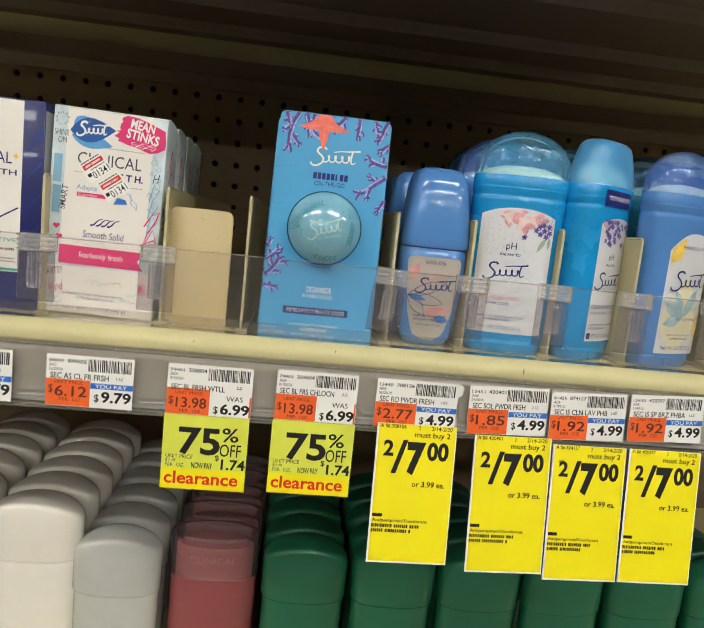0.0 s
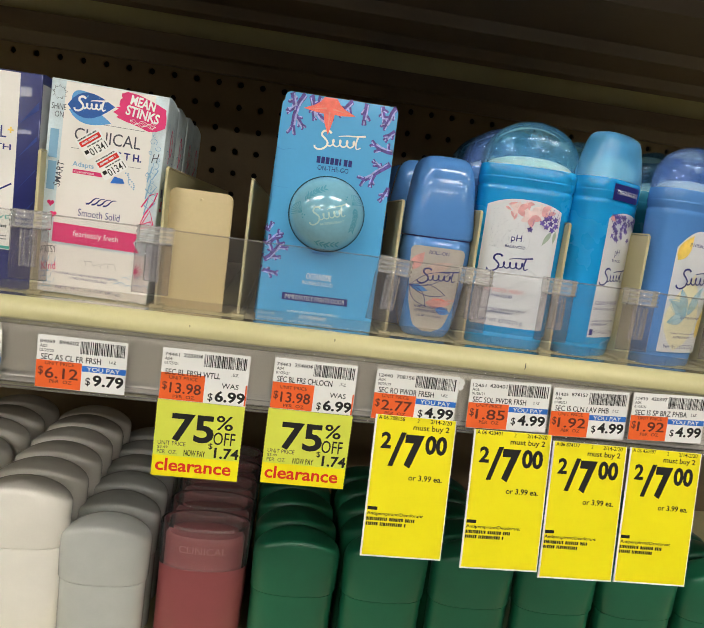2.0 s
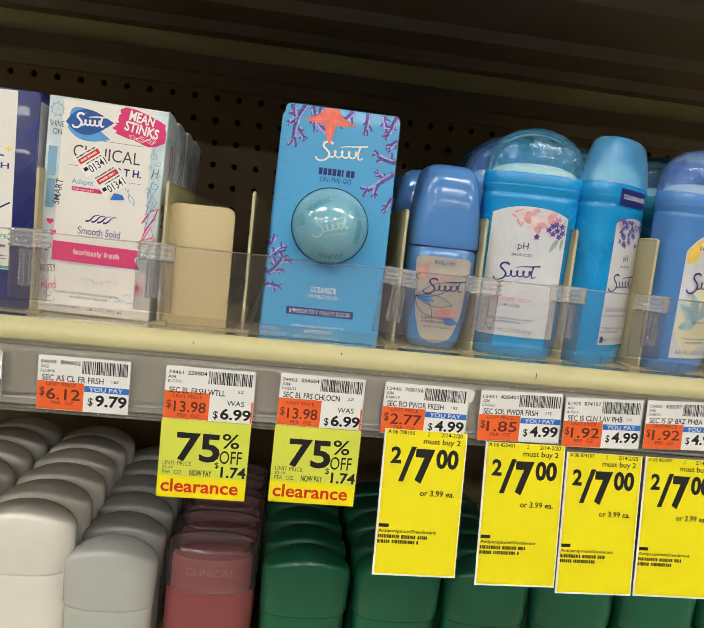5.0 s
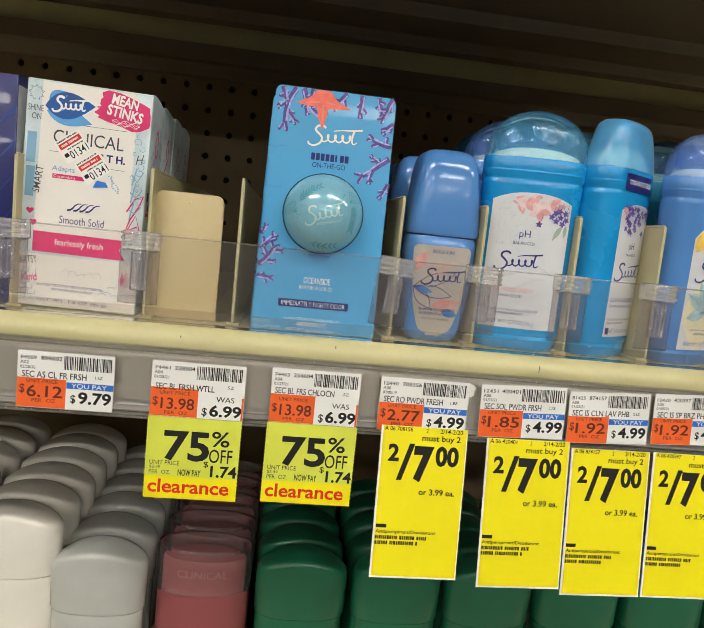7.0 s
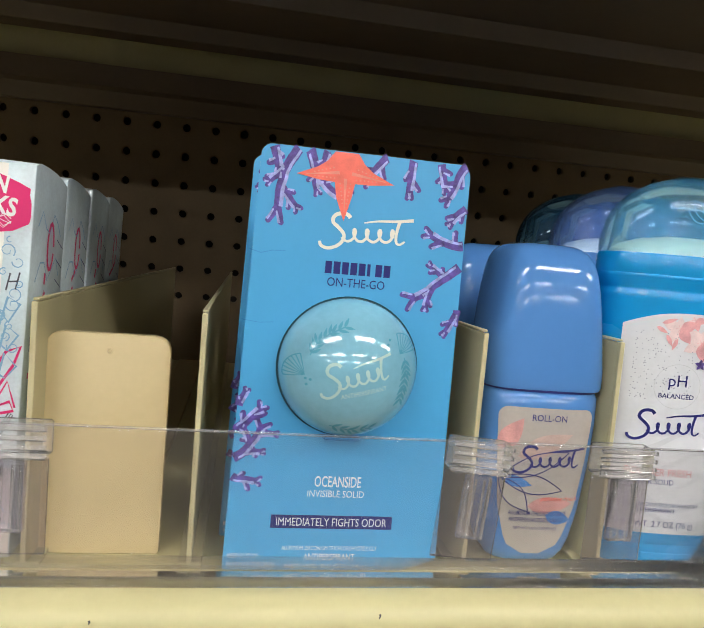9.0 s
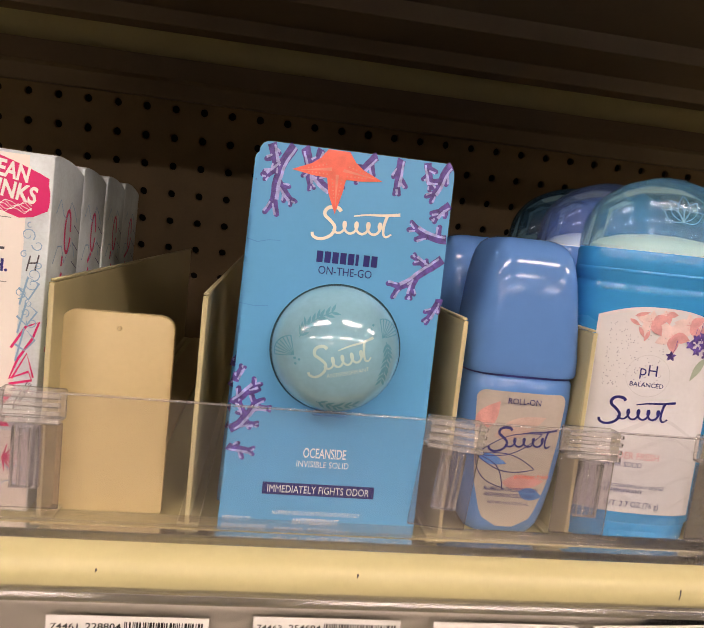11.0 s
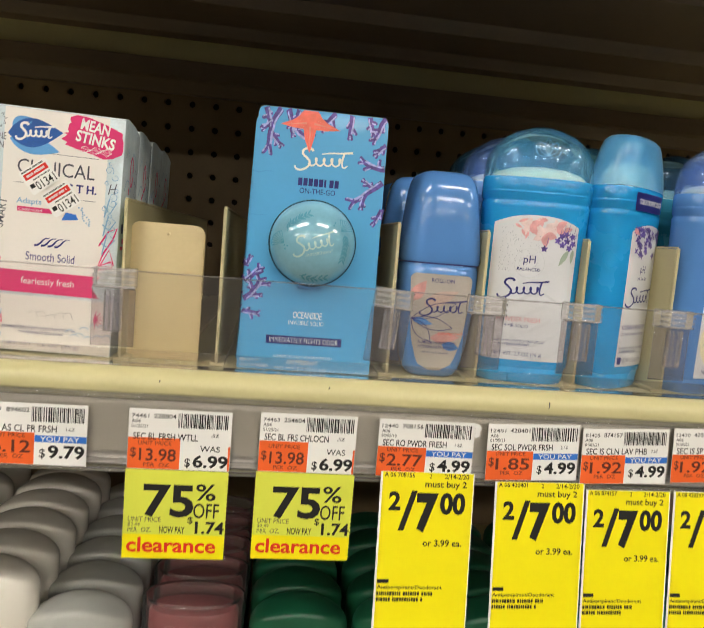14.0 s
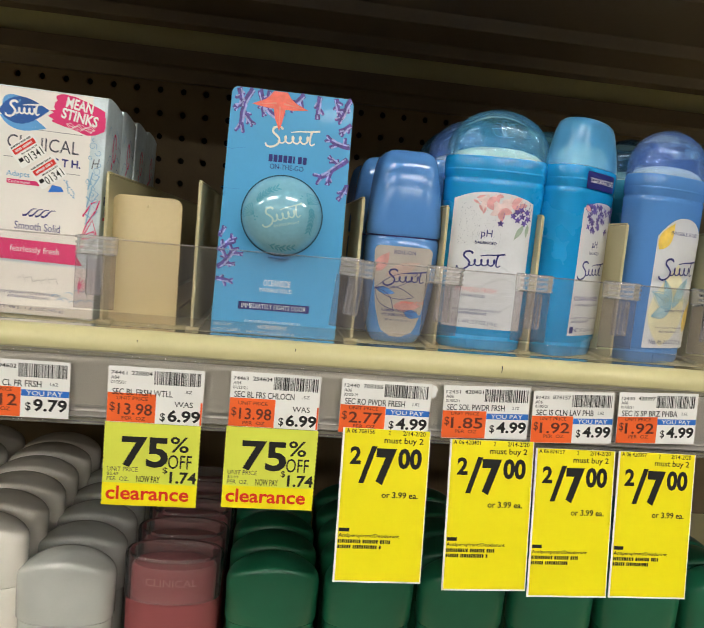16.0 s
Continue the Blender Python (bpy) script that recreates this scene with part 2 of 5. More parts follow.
def loft(rings, k=40, caps=True):
    """A hollow-free body from rings (z, half width, half depth, squareness[, x shift[, y shift]])."""
    bm = bmesh.new()
    rows = []
    for z, a, b, n, *sh in rings:
        dx, dy = (list(sh) + [0, 0])[:2]
        rows.append([bm.verts.new((x + dx, y + dy, z)) for x, y in oval(a, b, n, k)])
    for lo, hi in zip(rows, rows[1:]):
        for i in range(k):
            j = (i + 1) % k
            bm.faces.new((lo[i], lo[j], hi[j], hi[i]))
    if caps:
        bm.faces.new(rows[0][::-1]), bm.faces.new(rows[-1])
    return bm


class Print:
    """Flat print in x and z, laid on a front at depth y(x, z)."""

    def __init__(self):
        self.v, self.f = [], []

    def poly(self, pts):
        k = len(self.v)
        self.v += list(pts)
        self.f.append(tuple(range(k, k + len(pts))))
        return self

    def rect(self, x0, x1, z0, z1, nx=1, nz=1):
        for i in range(nx):
            for j in range(nz):
                xa, xb = x0 + (x1 - x0) * i / nx, x0 + (x1 - x0) * (i + 1) / nx
                za, zb = z0 + (z1 - z0) * j / nz, z0 + (z1 - z0) * (j + 1) / nz
                self.poly([(xa, za), (xb, za), (xb, zb), (xa, zb)])
        return self

    def blob(self, cx, cz, a, b, turn=0, n=18):
        c, s = math.cos(radians(turn)), math.sin(radians(turn))
        return self.poly([(cx + c * a * math.cos(t) - s * b * math.sin(t), cz + s * a * math.cos(t) + c * b * math.sin(t)) for t in (2 * math.pi * i / n for i in range(n))])

    def petal(self, cx, cz, length, width, turn):
        c, s = math.cos(radians(turn)), math.sin(radians(turn))
        edge = lambda u: math.sin(math.pi * u ** 0.8) * width / 2
        n, m = (9, 4) if width > 0.004 else (6, 1)
        for i in range(n):
            ua, ub = i / n, (i + 1) / n
            for q in range(m):
                pa, pb = -1 + 2 * q / m, -1 + 2 * (q + 1) / m
                quad = [(ua, pa * edge(ua)), (ub, pa * edge(ub)), (ub, pb * edge(ub)), (ua, pb * edge(ua))]
                self.poly([(cx + c * u * length - s * w, cz + s * u * length + c * w) for u, w in quad])
        return self

    def stroke(self, pts, w, w2=None):
        """A line of quads, of width w that goes over to w2."""
        n = len(pts)
        side = []
        for i, (x, z) in enumerate(pts):
            xa, za = pts[max(i - 1, 0)]
            xb, zb = pts[min(i + 1, n - 1)]
            d = math.hypot(xb - xa, zb - za) or 1e-9
            h = (w + ((w if w2 is None else w2) - w) * i / max(n - 1, 1)) / 2
            nx, nz = -(zb - za) / d * h, (xb - xa) / d * h
            side.append(((x + nx, z + nz), (x - nx, z - nz)))
        for (a, b), (c, d) in zip(side, side[1:]):
            self.poly([a, b, d, c])
        return self

    def text(self, body, x0, x1, z0, z1, bold=0.0, turn=0.0):
        """Words fitted into the box, in the built-in font."""
        cu = bpy.data.curves.new("words", "FONT")
        cu.body, cu.resolution_u, cu.offset = body, 3, bold
        ob = bpy.data.objects.new("words", cu)
        me = bpy.data.meshes.new_from_object(ob)
        v = [(q.co.x, q.co.y) for q in me.vertices]
        ax, bx = min(p[0] for p in v), max(p[0] for p in v)
        az, bz = min(p[1] for p in v), max(p[1] for p in v)
        k = len(self.v)
        pts = [((x - ax) / (bx - ax) * (x1 - x0) + x0, (z - az) / (bz - az) * (z1 - z0) + z0) for x, z in v]
        if turn:
            c, s, mx, mz = math.cos(radians(turn)), math.sin(radians(turn)), (x0 + x1) / 2, (z0 + z1) / 2
            pts = [(mx + c * (x - mx) - s * (z - mz), mz + s * (x - mx) + c * (z - mz)) for x, z in pts]
        self.v += pts
        self.f += [tuple(k + i for i in p.vertices) for p in me.polygons]
        bpy.data.meshes.remove(me)
        bpy.data.objects.remove(ob)
        bpy.data.curves.remove(cu)
        return self

    def put(self, name, material, parent, depth, label="", weld=False):
        """depth: a number, or a function of x and z that gives the front's y there."""
        me = bpy.data.meshes.new(name)
        up = [0.0] * len(self.v)
        for i, f in enumerate(self.f):
            if not weld and (len(f) < 30 or i < 40):
                for q in f:
                    up[q] = -4e-6 * (i % 13)
        me.from_pydata([(x, (depth(x, z) if callable(depth) else depth) + u, z) for (x, z), u in zip(self.v, up)], [], self.f)
        me.validate()
        if weld:
            bm = bmesh.new()
            bm.from_mesh(me)
            bmesh.ops.remove_doubles(bm, verts=bm.verts, dist=0.00002)
            bm.to_mesh(me)
            bm.free()
        return link(name, me, material, parent, label, weld)


def logo(pr, x0, x1, z0, z1, w):
    """A plain script-like flourish in place of a wordmark."""
    W, H = x1 - x0, z1 - z0
    s = lambda u, v: (x0 + u * W, z0 + v * H)
    def soft_line(pts):
        for _ in range(2):
            cut = [pts[0]]
            for (ax, az), (cx, cz) in zip(pts, pts[1:]):
                cut += [(ax * 0.75 + cx * 0.25, az * 0.75 + cz * 0.25), (ax * 0.25 + cx * 0.75, az * 0.25 + cz * 0.75)]
            pts = cut + [pts[-1]]
        return pts
    w *= 0.88
    pr.stroke(soft_line([s(0.31, 0.88), s(0.27, 1.0), s(0.15, 0.97), s(0.11, 0.74), s(0.2, 0.58), s(0.27, 0.38), s(0.22, 0.12), s(0.1, -0.02), s(0.01, 0.05), s(0.0, 0.18)]), w * 1.35, w)
    wave = [s(0.27 + 0.55 * i / 96 + 0.040 * math.sin(i * 0.262 - 1.2), 0.40 - 0.17 * math.cos(i * 0.262 - 1.2) + 0.08 * i / 96) for i in range(97)]
    pr.stroke(wave, w * 0.85, w * 0.95)
    pr.stroke(soft_line([s(0.85, 0.90), s(0.82, 0.6), s(0.82, 0.32), s(0.86, 0.24), s(0.92, 0.36)]), w * 1.2, w * 0.6)
    pr.stroke(soft_line([s(0.46, 0.78), s(0.62, 0.87), s(0.8, 0.89), s(1.0, 0.97)]), w * 0.4, w * 1.2)
    return pr


def bars(pr, x0, x1, z0, z1, n=9, seed=1):
    """Writing too small to read: rows of tiny plain bars, in groups like words."""
    rnd = random.Random(seed)
    x, h, left = x0, z1 - z0, rnd.randint(5, 11)
    while x < x1 - h * 0.4:
        w = h * rnd.uniform(0.28, 0.6)
        pr.rect(x, min(x + w, x1), z0, z1)
        x += w + h * 0.16
        left -= 1
        if left == 0:
            x += h * 0.5
            left = rnd.randint(4, 12)
    return pr


# ---- the place around ----
def slab(name, bm, material, label):
    return tagged(part(name, bm, material, None, soft=False), label, name.split("_")[0], kind="structure")


slab("floor", box(-5.5, 5.5, -6.0, 1.3, -0.1, 0.0), TILE, "beige vinyl shop floor")
slab("ceiling", box(-5.5, 5.5, -6.0, 1.3, 3.0, 3.1), CEIL, "white board ceiling of the shop")
slab("wall_south", box(-5.5, 5.5, -6.1, -6.0, 0.0, 3.0), WALLPAINT, "plain pale wall across the shop")
slab("wall_north", box(-5.5, 5.5, 1.2, 1.3, 0.0, 3.0), WALLPAINT, "plain pale wall behind the shelving")
slab("wall_west", box(-5.6, -5.5, -6.1, 1.3, 0.0, 3.0), WALLPAINT, "plain pale wall closing the shop")
slab("wall_east", box(5.5, 5.6, -6.1, 1.3, 0.0, 3.0), WALLPAINT, "plain pale wall closing the shop")

first = thing("ceiling_light", "long white ceiling light with a glowing diffuser", "light", "ceiling lights", (-1.05, -0.75, 2.97))
part("frame", join(box(-0.58, 0.58, -0.17, -0.15, -0.06, 0.029), box(-0.58, 0.58, 0.15, 0.17, -0.06, 0.029), box(-0.58, -0.56, -0.15, 0.15, -0.06, 0.029), box(0.56, 0.58, -0.15, 0.15, -0.06, 0.029)), CAPWHITE, first, "white metal frame")
part("diffuser", box(-0.558, 0.558, -0.148, 0.148, -0.05, -0.04), DIFFUSER, first, "glowing diffuser")
for ly in (-0.75, -2.65, -4.55):
    for lx in (-2.9, -1.05, 0.8, 2.65):
        if (lx, ly) != (-1.05, -0.75):
            copy_thing(first, pose(lx, ly, 2.97))

# ---- shelving ----
XL, XR = -0.62, 0.78
DECK = 1.07
HOLE0, PITCH = (-0.1256, 1.2180), 0.0261


def pegboard():
    """Back panel with a grid of round holes through it."""
    verts, faces = [], []
    y, d, r, n = 0.897, 0.005, 0.0036, 12
    i0, i1, j0, j1 = -13, 26, -1, 6
    h = PITCH / 2
    for i in range(i0, i1 + 1):
        for j in range(j0, j1 + 1):
            cx, cz = HOLE0[0] + i * PITCH, HOLE0[1] - j * PITCH
            k = len(verts)
            for m in range(n):
                a = 2 * math.pi * (m + 0.5) / n
                c, s = math.cos(a), math.sin(a)
                q = max(abs(c), abs(s))
                verts += [(cx + h * c / q, y, cz + h * s / q), (cx + r * c, y, cz + r * s), (cx + r * c, y + d, cz + r * s)]
            for m in range(n):
                a, b = k + 3 * m, k + 3 * ((m + 1) % n)
                faces += [(a, b, b + 1, a + 1), (a + 1, b + 1, b + 2, a + 2)]
    xa, xb = HOLE0[0] + (i0 - 0.5) * PITCH, HOLE0[0] + (i1 + 0.5) * PITCH
    za, zb = HOLE0[1] - (j1 + 0.5) * PITCH, HOLE0[1] - (j0 - 0.5) * PITCH
    for x0, x1, z0, z1 in ((XL, xa, 0.0, 2.0), (xb, XR, 0.0, 2.0), (xa, xb, 0.0, za), (xa, xb, zb, 2.0)):
        k = len(verts)
        verts += [(x0, y, z0), (x1, y, z0), (x1, y, z1), (x0, y, z1)]
        faces.append((k, k + 1, k + 2, k + 3))
    me = bpy.data.meshes.new("pegboard")
    me.from_pydata(verts, [], faces)
    bm = bmesh.new()
    bm.from_mesh(me)
    bmesh.ops.remove_doubles(bm, verts=bm.verts, dist=0.00005)
    bm.to_mesh(me)
    bm.free()
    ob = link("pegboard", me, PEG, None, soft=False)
    tagged(ob, "tan perforated hardboard back panel, its colour darkened to give deep shade", "back panel", kind="structure")
    # Added near-black sheet, so the holes look dark as if in shade.
    back = part("backing", box(XL, XR, 0.912, 0.922, 0.0, 2.0), DARK, ob, "added black sheet that stands in for the shade behind the holes", False)
    return ob


pegboard()

SHELF = [(0.872, DECK), (0.4460, DECK), (0.4405, DECK - 0.0010), (0.4372, DECK - 0.0042), (0.4362, DECK - 0.0085), (0.4375, DECK - 0.0120), (0.4400, DECK - 0.0130),
         (0.4400, DECK - 0.052), (0.447, DECK - 0.052), (0.447, DECK - 0.02), (0.86, DECK - 0.02), (0.86, DECK - 0.045), (0.872, DECK - 0.045)]


def shelf(z, label):
    FRAME[0] = tilted(z)
    e = thing("gondola_shelf", label, "shelf", "gondola shelves", (0, 0, z - DECK))
    part("shelf_deck", run_x(SHELF, XL, XR), CREAM, e)
    part("back_rail", run_x([(0.848, DECK - 0.047), (0.872, DECK - 0.047), (0.872, DECK - 0.068), (0.868, DECK - 0.078), (0.860, DECK - 0.078), (0.854, DECK - 0.066), (0.848, DECK - 0.064)], XL, XR), UNDER, e, "back rail coloured dark brown for shade")
    part("underside", run_x([(0.45, DECK - 0.021), (0.85, DECK - 0.021), (0.85, DECK - 0.026), (0.45, DECK - 0.026)], XL, XR), UNDER, e, "underside coloured dark brown for shade")
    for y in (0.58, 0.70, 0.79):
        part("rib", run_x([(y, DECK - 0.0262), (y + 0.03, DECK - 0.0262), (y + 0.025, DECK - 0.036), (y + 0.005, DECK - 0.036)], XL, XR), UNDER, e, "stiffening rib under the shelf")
    return e


UP, LOW = 1.365, 0.783
shelf(UP, "cream steel shelf overhead with a ribbed underside")
shelf(LOW, "cream steel shelf below packed with white caps")
main = shelf(DECK, "cream painted steel shelf with a rounded front lip")
for sx, sz, ln in ((0.158, 1.0640, 0.004), (0.0365, 1.0668, 0.0015), (-0.05, 1.0655, 0.0012)):
    Print().stroke([(sx, sz + ln / 2), (sx + 0.0002, sz), (sx - 0.0001, sz - ln / 2)], 0.0007, 0.0004).put("scuff", GREYINK, main, 0.4357, "dark scuff on the lip")


def channel(z):
    e = thing("price_channel", "clear plastic price channel along the shelf edge", "price rail", "", (0, 0, z - DECK))
    part("backing_strip", run_x([(0.4372, 1.0555), (0.4395, 1.0555), (0.4395, 1.0215), (0.4372, 1.0215)], XL, XR), mat("channel_backing", (0.84, 0.79, 0.71), 0.4, grain=20), e, "greyed beige backing strip")
    part("top_rail", run_x([(0.4385, 1.0590), (0.4330, 1.0590), (0.4322, 1.0580), (0.4326, 1.0562), (0.4345, 1.0556), (0.4385, 1.0558)], XL, XR), CLEARRAIL, e, "clear ribbed top rail")
    part("cover", run_x([(0.4342, 1.0552), (0.4350, 1.0552), (0.4350, 1.0285), (0.4342, 1.0285)], XL, XR), CLEAR, e, "clear front cover")
    for k, zz in enumerate((1.0262, 1.0226, 1.0190)):
        ob = part("bottom_rail", run_x([(0.4385, zz + 0.0016), (0.4348, zz + 0.0017), (0.4335, zz + 0.0008), (0.4335, zz - 0.0008), (0.4350, zz - 0.0016), (0.4385, zz - 0.0014)], XL, XR), CLEARRAIL, e)
    return e


channel(DECK)

# ---- fence, clips and dividers ----
fence = thing("shelf_fence", "low clear acrylic fence along the shelf front", "shelf fence")
f1 = part("sheet", box(XL, XR, 0.4500, 0.4512, DECK + 0.001, 1.1192, 0.0002, 1), CLEARFENCE, fence)
f3 = part("top_edge", box(XL, XR, 0.4499, 0.4513, 1.1193, 1.1199, 0.0002, 1), CLEARRIB, fence, "bright polished top edge")
f2 = part("foot", run_x([(0.4470, DECK + 0.0002), (0.4580, DECK + 0.0002), (0.4580, DECK + 0.0022), (0.4530, DECK + 0.0032), (0.4516, DECK + 0.0085), (0.4496, DECK + 0.0085), (0.4492, DECK + 0.003), (0.4470, DECK + 0.0022)], XL, XR), CLEARFOOT, fence, "thicker clear foot strip")
for o in (f1, f2, f3):
    o.visible_shadow = False

clip = thing("fence_clip", "clear ribbed plastic clip gripping the fence at a divider", "clip", "fence clips", (-0.0870, 0.45, 0))
part("ribbed_top", box(0.0, 0.0205, -0.0044, 0.0032, 1.1102, 1.1208, 0.0006, 1), CLEARRIB, clip)
for zz in (1.1197, 1.1168, 1.1139, 1.1112):
    part("grip_rib", box(-0.0002, 0.0207, -0.0060, -0.0045, zz - 0.0008, zz + 0.0008, 0.0004, 2), CLEARRIB, clip)
part("plate", box(-0.0010, 0.0206, -0.0022, -0.0010, 1.0800, 1.1100, 0.0003, 1), CLEARCLIP, clip)
part("socket", box(0.0058, 0.0148, -0.0052, -0.0023, 1.0880, 1.1094, 0.0006, 2), CLEARSOCKET, clip, "clear moulded socket")
for xx in (0.0064, 0.0088, 0.0118, 0.0140):
    part("socket_rib", box(xx - 0.0004, xx + 0.0004, -0.0062, -0.0053, 1.0884, 1.1090, 0.0003, 1), CLEARRIB, clip)
for cx, lean in ((-0.1581, -0.6), (0.0586, 4.5), (0.1110, 0.6), (0.1664, 0.3), (0.2221, 0.2), (0.2810, 0), (-0.2350, 0)):
    copy_thing(clip, FRAME[0] @ pose(cx, 0.45, 0, 0, 0, 0) @ Matrix.Translation((0.009, 0, 1.115)) @ pose(0, 0, 0, 0, lean, 0) @ Matrix.Translation((-0.009, 0, -1.115)))
for o in scene.objects:
    if o.parent and o.parent.name.startswith("fence_clip"):
        o.visible_shadow = False


def divider(x, first=[None]):
    if first[0]:
        return copy_thing(first[0], FRAME[0] @ pose(x, 0, 0))
    e = first[0] = thing("shelf_divider", "thin cream plastic divider standing on the shelf", "divider", "shelf dividers", (x, 0, 0))
    part("panel", box(-0.0006, 0.0006, 0.4582, 0.862, DECK + 0.0022, 1.1558, 0.0002, 1), DIVIDER, e)
    part("front_rib", box(-0.0009, 0.0009, 0.4562, 0.4578, DECK + 0.0034, 1.1560, 0.0003, 1), DIVIDER, e, "pale moulded front edge")
    part("top_rib", box(-0.0009, 0.0009, 0.4580, 0.862, 1.1561, 1.1570, 0.0002, 1), DIVIDER, e, "pale moulded top edge")
    part("base", box(-0.004, 0.004, 0.4600, 0.862, DECK + 0.0002, DECK + 0.0022, 0.0004, 1), DIVIDER, e, "flat cream base strip")
    return e


for dx in (-0.1484, -0.0749, -0.0240, 0.0701, 0.1210, 0.1803, 0.2350, 0.3040, 0.3620, -0.2270):
    divider(dx)

pusher = thing("pusher_plate", "beige plastic pusher plate in an emptied slot", "pusher plate")
part("plate", prism(rounded(-0.0750, -0.0352, DECK + 0.0004, 1.1456, (0.005, 0.005, 0.0005, 0.0005), 8), 0.4700, 0.4740, 0.0007), BEIGE, pusher)
part("nub", loft([(0, 0.0010, 0.0010, 2), (0.0006, 0.0007, 0.0007, 2)], 14), BEIGE, pusher).matrix_local = pose(-0.0547, 0.4702, 1.1400, 90, 0, 0)
part("track", box(-0.066, -0.044, 0.4745, 0.86, DECK + 0.0002, DECK + 0.0028, 0.0006, 1), BEIGE, pusher, "beige track on the shelf")
part("slide", box(-0.068, -0.042, 0.4742, 0.520, DECK + 0.003, DECK + 0.016, 0.002, 2), BEIGE, pusher)

# ---- price tags ----
def saw(x0, x1, z0, z1, step=0.0011, bite=0.00022):
    """A paper outline with finely torn perforated sides."""
    n = max(2, int((z1 - z0) / step))
    right = [(x1 - (bite if i % 2 else 0), z0 + (z1 - z0) * i / n) for i in range(n + 1)]
    left = [(x0 + (bite if i % 2 else 0), z1 - (z1 - z0) * i / n) for i in range(n + 1)]
    return right + left


def price_tag(x0, z1, codes, words, size, unit, pay, was, look_, w=0.0515, h=0.0312, y=0.4316, turn=0.0, low=0.0, torn=False):
    e = thing("price_tag", look_, "price tag", "shelf price tags", (x0, y, z1 - h), 0, turn)
    paper = part("paper", prism(saw(0, w, 0, h), 0, 0.0003), PAPER, e, soft=False)
    if torn:
        part("torn_corner", prism([(w + 0.0001, h - 0.0004), (w + 0.0024, h - 0.0011), (w + 0.0036, h - 0.0030), (w + 0.0026, h - 0.0052), (w + 0.0031, h - 0.0066), (w + 0.0012, h - 0.0082), (w + 0.0001, h - 0.0078)], 0, 0.0003), PAPER, e, "torn scrap of paper", False)
    X = lambda u: u * w
    Z = lambda v: h * (1 - v)
    d = -0.00006
    ink = Print()
    ink.text(codes[1], X(0.24), X(0.455), Z(0.15), Z(0.075), 0.012)
    rnd = random.Random(codes[1])
    x = X(0.475)
    while x < X(0.965):
        bw = rnd.choice((0.0003, 0.0003, 0.00055, 0.0008))
        ink.rect(x, x + bw, Z(0.295), Z(0.055))
        x += bw + rnd.choice((0.00026, 0.00026, 0.0004, 0.0006))
    ink.text(words, X(0.05), X(0.05 + 0.039 * len(words)), Z(0.465 + low), Z(0.352 + low), 0.012)
    ink.text(size, X(0.80), X(0.88), Z(0.43), Z(0.375), 0.004)
    dv = 0.035 if was else -0.03
    ink.text(pay, X(0.635), X(0.98), Z(0.92 + dv), Z(0.70 + dv), 0.03)
    ink.text("$", X(0.555), X(0.61), Z(0.93 + dv), Z(0.76 + dv), 0.014)
    if was:
        ink.text("WAS", X(0.70), X(0.895), Z(0.68), Z(0.58), 0.004)
    ink.put("printed_text", BLACK, paper, d, "black printed words and barcode")
    small = Print()
    small.text(codes[0], X(0.03), X(0.195), Z(0.15), Z(0.085), 0.01)
    small.text(codes[2], X(0.03), X(0.115), Z(0.235), Z(0.175), 0.01)
    small.text(codes[3], X(0.03), X(0.185), Z(0.315), Z(0.26), 0.01)
    small.put("small_text", GREYINK, paper, d)
    Print().rect(0.0002, X(0.505), 0.0002, Z(0.475)).put("unit_price_field", ORANGE, paper, d * 0.8, "orange unit price field")
    u = Print()
    du = 0.045 if was else -0.01
    u.text("UNIT PRICE", X(0.10), X(0.42), Z(0.565 + du * 0.7), Z(0.50 + du * 0.7))
    u.text("PER  OZ", X(0.16), X(0.405), Z(0.955 if was else 0.90), Z(0.895 if was else 0.835))
    u.text(unit, X(0.105 if len(unit) < 5 else 0.115), X(0.47), Z(0.82 + du), Z(0.61 + du), 0.012)
    u.text("$", X(0.03), X(0.085), Z(0.78 + du), Z(0.60 + du), 0.01)
    u.put("unit_price", mat("brown_ink", (0.12, 0.02, 0.01), 0.5), paper, d * 1.6)
    if was:
        Print().rect(X(0.975), w - 0.0003, 0.0003, Z(0.58)).put("edge_strip", ORANGE, paper, d * 0.6)
    else:
        Print().rect(X(0.508), w - 0.0002, Z(0.625), Z(0.515)).put("pay_bar", BLUEBAR, paper, d * 0.8, "blue bar with white words")
        Print().text("YOU PAY", X(0.56), X(0.93), Z(0.612), Z(0.53), 0.008).put("pay_lettering", WHITEINK, paper, d * 1.6)
    return e


